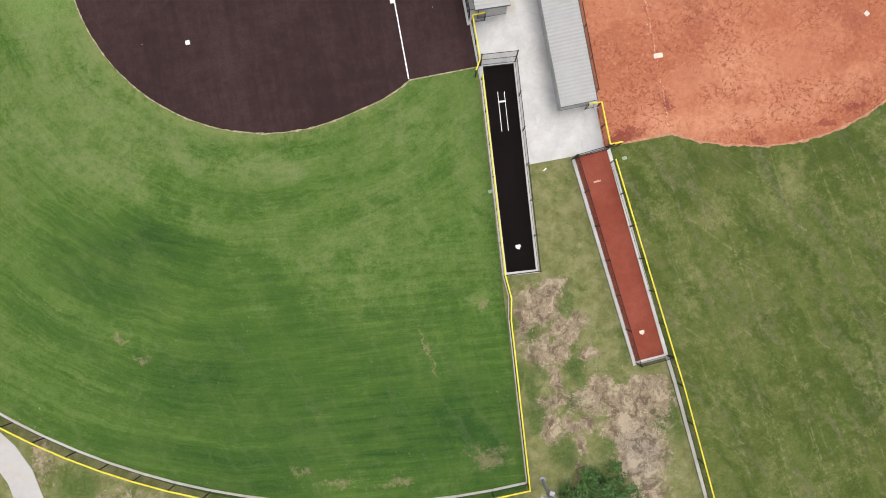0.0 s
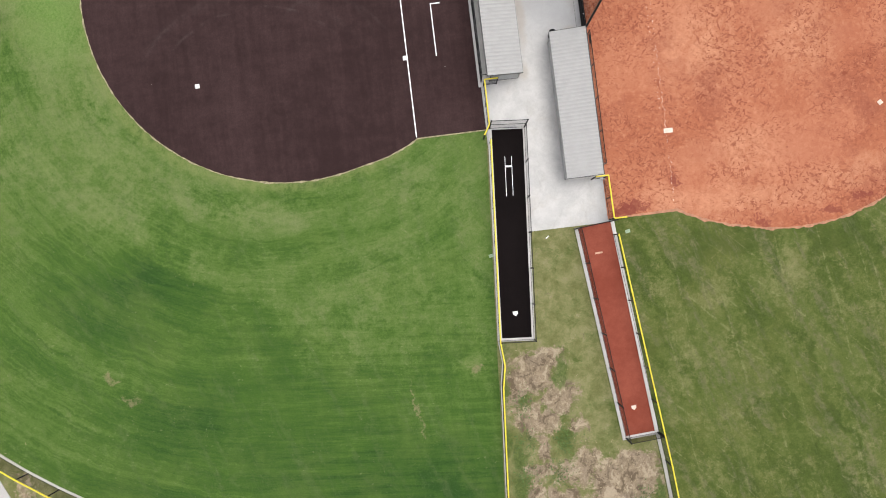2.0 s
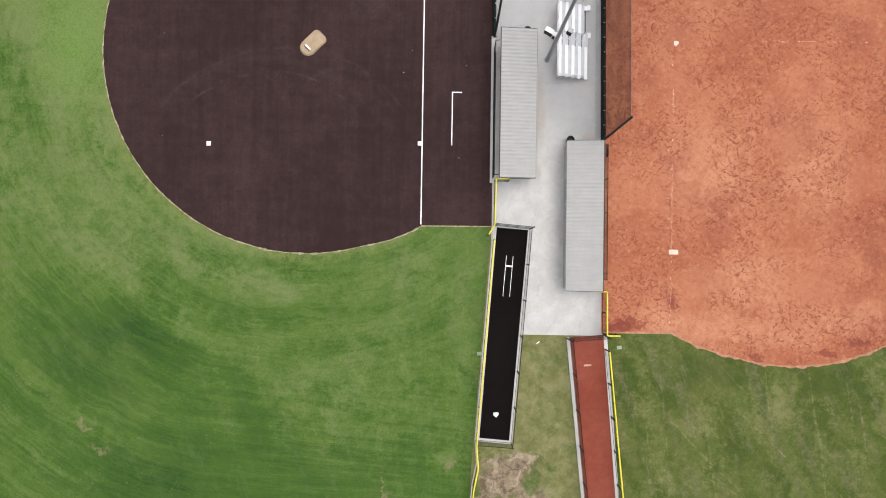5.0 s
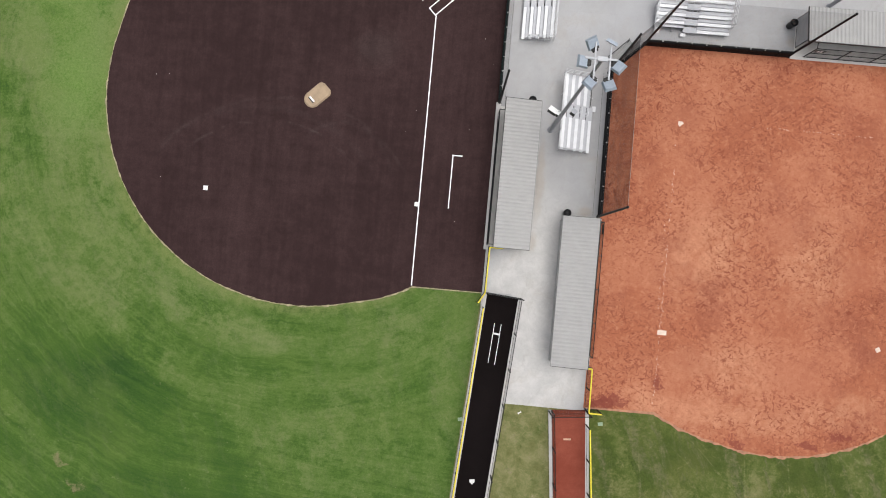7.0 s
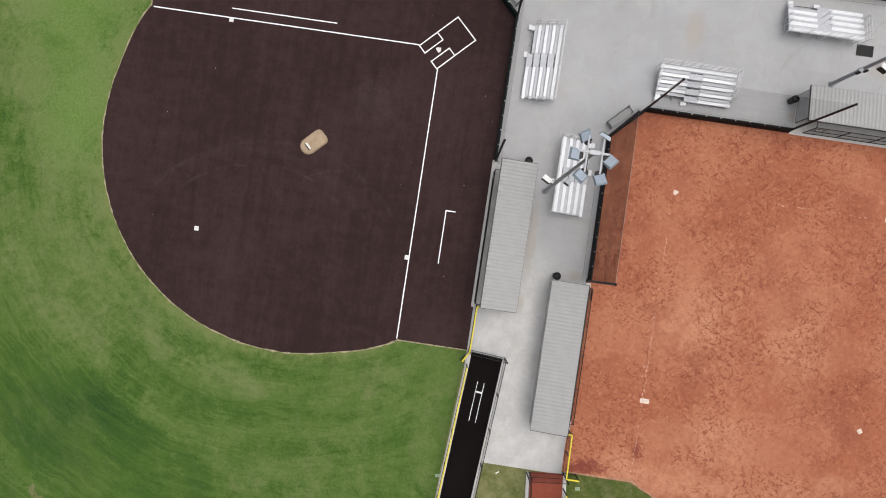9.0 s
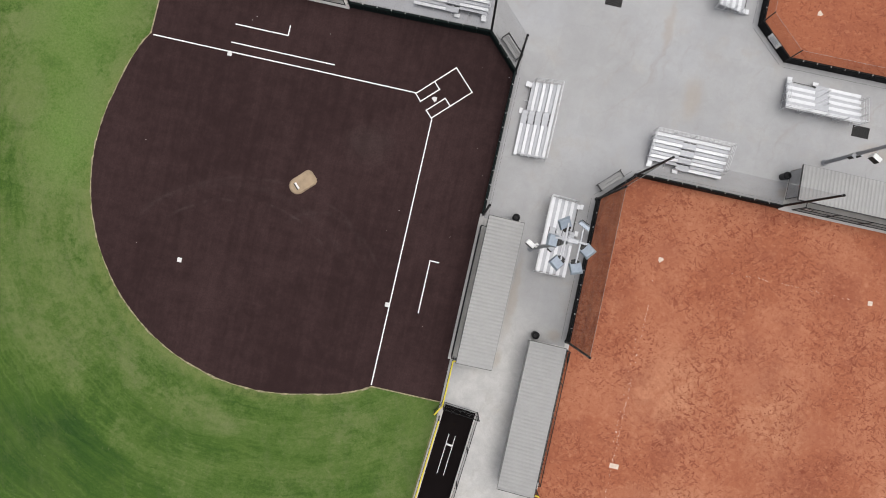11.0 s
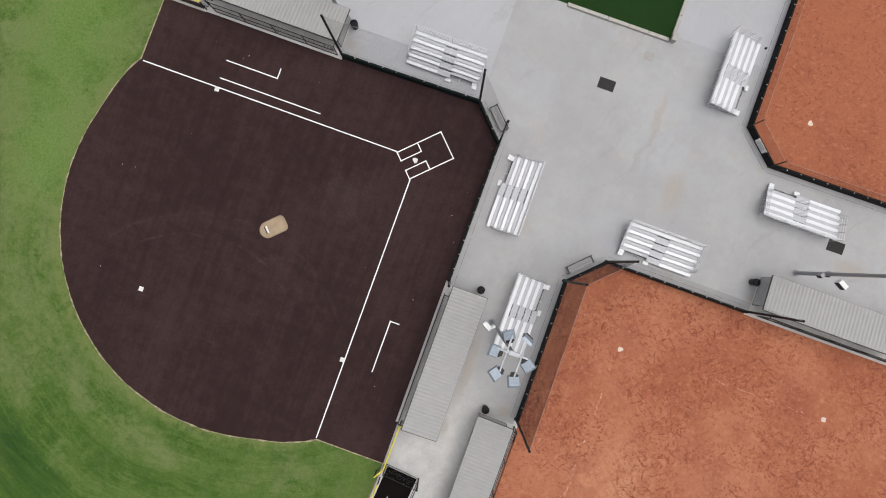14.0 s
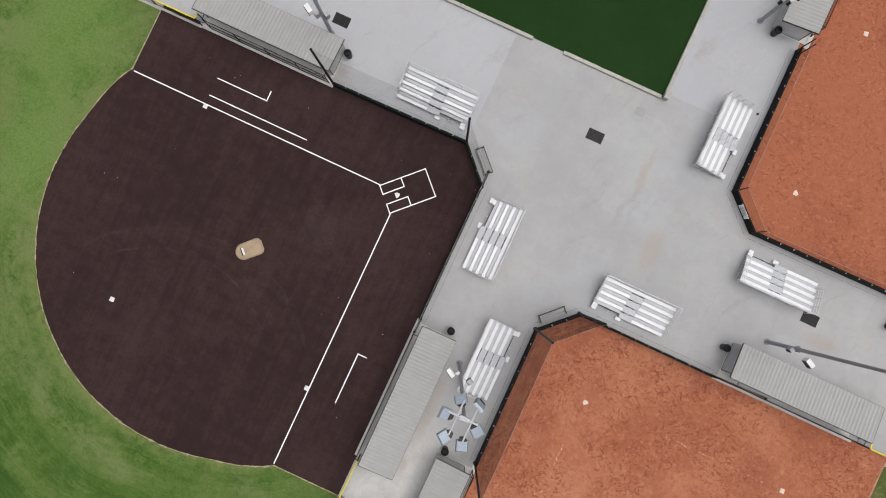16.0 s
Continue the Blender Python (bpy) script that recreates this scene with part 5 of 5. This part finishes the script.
# ---- light poles ----
def light_pole(x, y, turn, gear, label="tall grey floodlight pole with square lamp heads"):
    ob = thing("floodlight_pole", pose(x, y, 0.03, 0, 0, turn), label, "floodlight pole", "floodlight poles")
    H = 18.65
    part("pole", joined(tube((0, 0, 0.0), (0, 0, H), 0.17, 16, 0.09), lathe([(0.28, 0), (0.28, 0.05), (0.2, 0.12)], 16)), MAT_POLE, ob)
    part("hub", joined(block(-0.98, -0.06, H - 0.05, 0.82, 0.06, H + 0.05, 0.02), block(-0.3, -0.14, H - 0.1, 0.3, 0.14, H + 0.07, 0.03)), MAT_ALU_DULL, ob, "pale metal hub")
    for s in (-1, 1):
        part("cross_arm", block(s * 0.42 - 0.045, -1.15, H - 0.06, s * 0.42 + 0.045, 1.0, H + 0.04, 0.01), MAT_ALU_DULL, ob)
    # place, bearing and tilt of each head
    for ax, ay, yaw, tilt in ((-0.62, 0.88, 33, 30), (0.42, 0.94, 155, 70), (-1.08, -0.20, 88, 20), (0.93, -0.36, -128, 18), (-0.60, -1.36, 142, 18), (0.50, -1.42, -160, 20)):
        head = part("lamp_head", hull([(sx * 0.33, sy * 0.32, 0.05) for sx in (-1, 1) for sy in (-1, 1)] + [(sx * 0.29, sy * 0.27, 0.17) for sx in (-1, 1) for sy in (-1, 1)]
                                      + [(sx * 0.35, sy * 0.34, 0.0) for sx in (-1, 1) for sy in (-1, 1)]), MAT_LAMP, ob, "blue-grey lamp housing",
                    at=pose(ax, ay, H - 0.12, 0, 0, yaw) @ pose(0, 0, 0, tilt, 0, 0))
        part("glass", block(-0.31, -0.30, -0.02, 0.31, 0.30, 0.0, 0.005), MAT_GLASS, head)
        part("bracket", joined(block(-0.17, -0.50, -0.02, 0.17, -0.30, 0.15, 0.03), block(-0.24, -0.36, 0.12, 0.24, -0.22, 0.20, 0.02)), MAT_TRIM, head, "dark mounting box")
    for gx, gy, gz, w, mat in gear:
        box_ob = part("equipment_box", block(-w / 2, -0.18, -0.3, w / 2, 0.18, 0.3, 0.03), mat, ob, "box fixed to the pole", at=pose(gx, gy, gz, 0, 0, -30))
        part("face_plate", block(-w / 2 + 0.02, -0.215, -0.28, w / 2 - 0.02, -0.182, 0.28, 0.005), MAT_BLACK, box_ob, "black front")
        part("arm", tube((0, 0, 0), pose(gx, gy, gz, 0, 0, -30).inverted() @ Vector((0, 0, gz)), 0.03, 6), MAT_GALV, box_ob)
    return ob


GEAR = [(-0.12, -0.8, 6.8, 0.7, MAT_WHITE), (0.35, 0.12, 4.0, 0.35, MAT_GALV), (-0.3, -0.2, 4.2, 0.3, MAT_GALV)]
light_pole(10.46, -10.8, 0, [(-0.82, 0.02, 6.45, 0.7, MAT_WHITE), (0.72, 0.02, 6.5, 0.42, MAT_POLE), (-0.3, 0.05, 5.6, 0.25, MAT_WHITE)])
light_pole(32.9, 1.65, 0, GEAR)
light_pole(-11.0, 9.85, 0, GEAR)
light_pole(21.27, 25.85, 0, GEAR)
light_pole(4.9, -60.5, 0, [(-0.35, -0.3, 3.5, 0.75, MAT_WHITE), (0.35, -0.15, 4.4, 0.5, MAT_GALV), (0.2, 0.3, 3.9, 0.4, MAT_GALV)])

# ---- low border of the green turf ----
def border_run(a, b, n):
    d = Vector((b[0] - a[0], b[1] - a[1]))
    turn = math.degrees(math.atan2(d.y, d.x))
    w = d.length / n
    me = mesh_of("border_section", block(0.01, -0.15, 0, w - 0.01, 0.15, 0.28, 0.03), MAT_CURB)
    ob = thing("turf_border", pose(a[0], a[1], 0.03, 0, 0, turn), "low white concrete border of the green turf", "curb", "turf borders")
    for k in range(n):
        part("border_section", me, None, ob, at=pose(w * k, 0, 0))


border_run((16.4, 16.5), (7.4, 16.5), 5)
border_run((4.6, 16.5), (-24.0, 16.5), 17)
border_run((16.65, 17.0), (16.65, 45.0), 16)
corner = thing("corner_pillar", pose(16.7, 16.65, 0.03), "pale concrete corner pillar of the turf border", "pillar")
part("shaft", block(-0.2, -0.28, 0, 0.2, 0.28, 0.8, 0.02), MAT_CURB, corner)
part("top", block(-0.24, -0.33, 0.8, 0.24, 0.33, 0.88, 0.02), MAT_CURB, corner)

# ---- specks of litter on the infield turf ----
random.seed(21)
specks = []
for _ in range(18):
    x, y = random.choice(((random.uniform(-24, 5), random.uniform(2.5, 5.5)), (random.uniform(2.5, 5.6), random.uniform(-24, 4)), (random.uniform(-24, 0), random.uniform(-22, 0))))
    a, r = random.uniform(0, 3), random.uniform(0.016, 0.032)
    specks.append(prism([(x + r * math.cos(a + q), y + r * math.sin(a + q) * 0.7) for q in (0, 1.6, 3.1, 4.7)], ZI - 0.004, ZI + 0.012))
tagged(part("litter_specks", joined(*specks), MAT_WHITE), "tiny pale specks of litter on brown turf", "litter", "", "stuff")

# ---- path outside the outfield fence ----
centre_line = [(-47.5, -43.2), (-44.0, -45.9), (-41.6, -48.3), (-39.9, -50.4), (-38.9, -52.4), (-38.45, -54.5), (-38.4, -58.0), (-39.2, -66.0), (-42.0, -80.0)]
left, right = [], []
for k, (x, y) in enumerate(centre_line):
    x0, y0 = centre_line[max(0, k - 1)]
    x1, y1 = centre_line[min(len(centre_line) - 1, k + 1)]
    d = Vector((x1 - x0, y1 - y0)).normalized() * 1.2
    left.append((x - d.y, y + d.x))
    right.append((x + d.y, y - d.x))
structure("footpath", prism(left + right[::-1], 0.0, 0.045), MAT_PATH, "pale curving concrete footpath on rough grass", "path")

# ---- plants: a leafy bush and weeds in the scrub ----
def leaves(count, place, size):
    p, f = [], []
    for _ in range(count):
        c, r = Vector(place()), random.uniform(0.6, 1.3) * size
        m = Euler((random.uniform(-0.9, 0.9), random.uniform(-0.9, 0.9), random.uniform(0, 6.3))).to_matrix()
        k = len(p)
        p += [tuple(c + m @ Vector(q)) for q in ((0, -r, 0), (0.45 * r, 0, 0.12 * r), (0, r, 0), (-0.45 * r, 0, 0.12 * r))]
        f.append((k, k + 1, k + 2, k + 3))
    return p, f


def bush(x, y, r, h, count, label):
    ob = thing("bush", pose(x, y, 0), label, "bush", "bushes")
    part("stem", joined(*[tube((0, 0, 0), (r * 0.5 * math.cos(a), r * 0.5 * math.sin(a), h * 0.7), 0.04, 6, 0.015) for a in (0.3, 1.7, 3.0, 4.4, 5.5)]), MAT_BARK, ob)
    clumps = [(random.gauss(0, r * 0.55), random.gauss(0, r * 0.5), random.uniform(0.15, 1.0) * h, random.uniform(0.14, 0.34) * r) for _ in range(34)]

    def spot():
        cx, cy, cz, cr = random.choice(clumps)
        return cx + random.gauss(0, cr * 0.6), cy + random.gauss(0, cr * 0.6), max(0.03, cz + random.gauss(0, cr * 0.5))

    part("crown", leaves(count, spot, 0.14), MAT_LEAF, ob, "dense fresh green leaves")
    return ob


random.seed(11)
bush(8.5, -62.1, 1.9, 1.5, 5200, "leafy green bush growing in the scrub")
bush(7.4, -62.9, 1.0, 1.0, 1800, "low leafy green bush growing in the scrub")


def weed_spot():
    x, y = random.choice(((6.1, -48.6), (9.3, -52.0), (8.6, -54.5), (6.1, -51.5), (15.6, -57.5), (7.5, -59.5), (5.9, -54.5), (10.2, -60.0)))
    return x + random.gauss(0, 0.55), y + random.gauss(0, 0.7), random.uniform(0.02, 0.16)


tagged(part("weeds", leaves(1700, weed_spot, 0.075), MAT_WEED), "scattered low green weeds on bare earth", "weeds", "", "stuff")

# ---- dry straw and clods lying on the bare earth ----
random.seed(33)
slivers = []
for px, py, rx, ry, share in DIRT_PATCHES:
    for _ in range(int(4 * share * rx * ry)):
        x, y = px + random.gauss(0, 0.42 * rx), py + random.gauss(0, 0.42 * ry)
        a, l, w = random.uniform(0, 3.15), random.uniform(0.08, 0.26), random.uniform(0.012, 0.03)
        slivers.append(flat(x, y, x + l * math.cos(a), y + l * math.sin(a), w, -0.004, random.uniform(0.015, 0.04)))
tagged(part("straw_litter", joined(*slivers), MAT_STRAW), "loose dry straw scattered on bare earth", "straw", "", "stuff")

# ---- plaza: poured concrete in panels with open joints, last in the file ----
plaza = structure("plaza", prism([(5.9, -34.1), (15.3, -34.1), (60.0, -34.1), (60.0, 45.0), (-26.0, 45.0), (-26.0, 5.0), (5.9, 5.0)], 0.005, 0.028), MAT_JOINT, "pale grey concrete plaza in square panels", "plaza")


def in_field(x, y):
    if x < 5.85 and y < 5.8:
        return 1
    if x > 15.25 and y < -2.95:
        return 2
    if x > 25.3 and y > 9.4:
        return 3
    if x < 16.4 and y > 16.6:
        return 4
    return 5 if (x < 8.9 and y < -25.4) else 0


PANEL = 3.05
SLABS = {}
for i in range(-11, 17):
    for j in range(0, 25):
        x0, y0 = 5.95 + i * PANEL, -34.1 + j * PANEL
        x1, y1 = x0 + PANEL, y0 + PANEL
        if x0 > 48 or y1 > 42 or (y1 < 5.0 and i < 0):
            continue
        where = {in_field(x, y) for x in (x0, x1) for y in (y0, y1)}
        if len(where) == 1 and 0 not in where:
            continue
        x1 = min(x1, 15.3) if (x0 < 15.2 and y0 < -6.2) else x1
        x0 = 8.45 if (i == 0 and y1 < -24.9) else x0
        size = (round(x1 - x0, 3), PANEL)
        if size not in SLABS:
            SLABS[size] = mesh_of("slab", block(0.0012, 0.0012, 0.0, size[0] - 0.0012, PANEL - 0.0012, 0.02, 0.0025), MAT_CONCRETE)
        part("slab", SLABS[size], None, plaza, at=pose(x0, y0, 0.02))
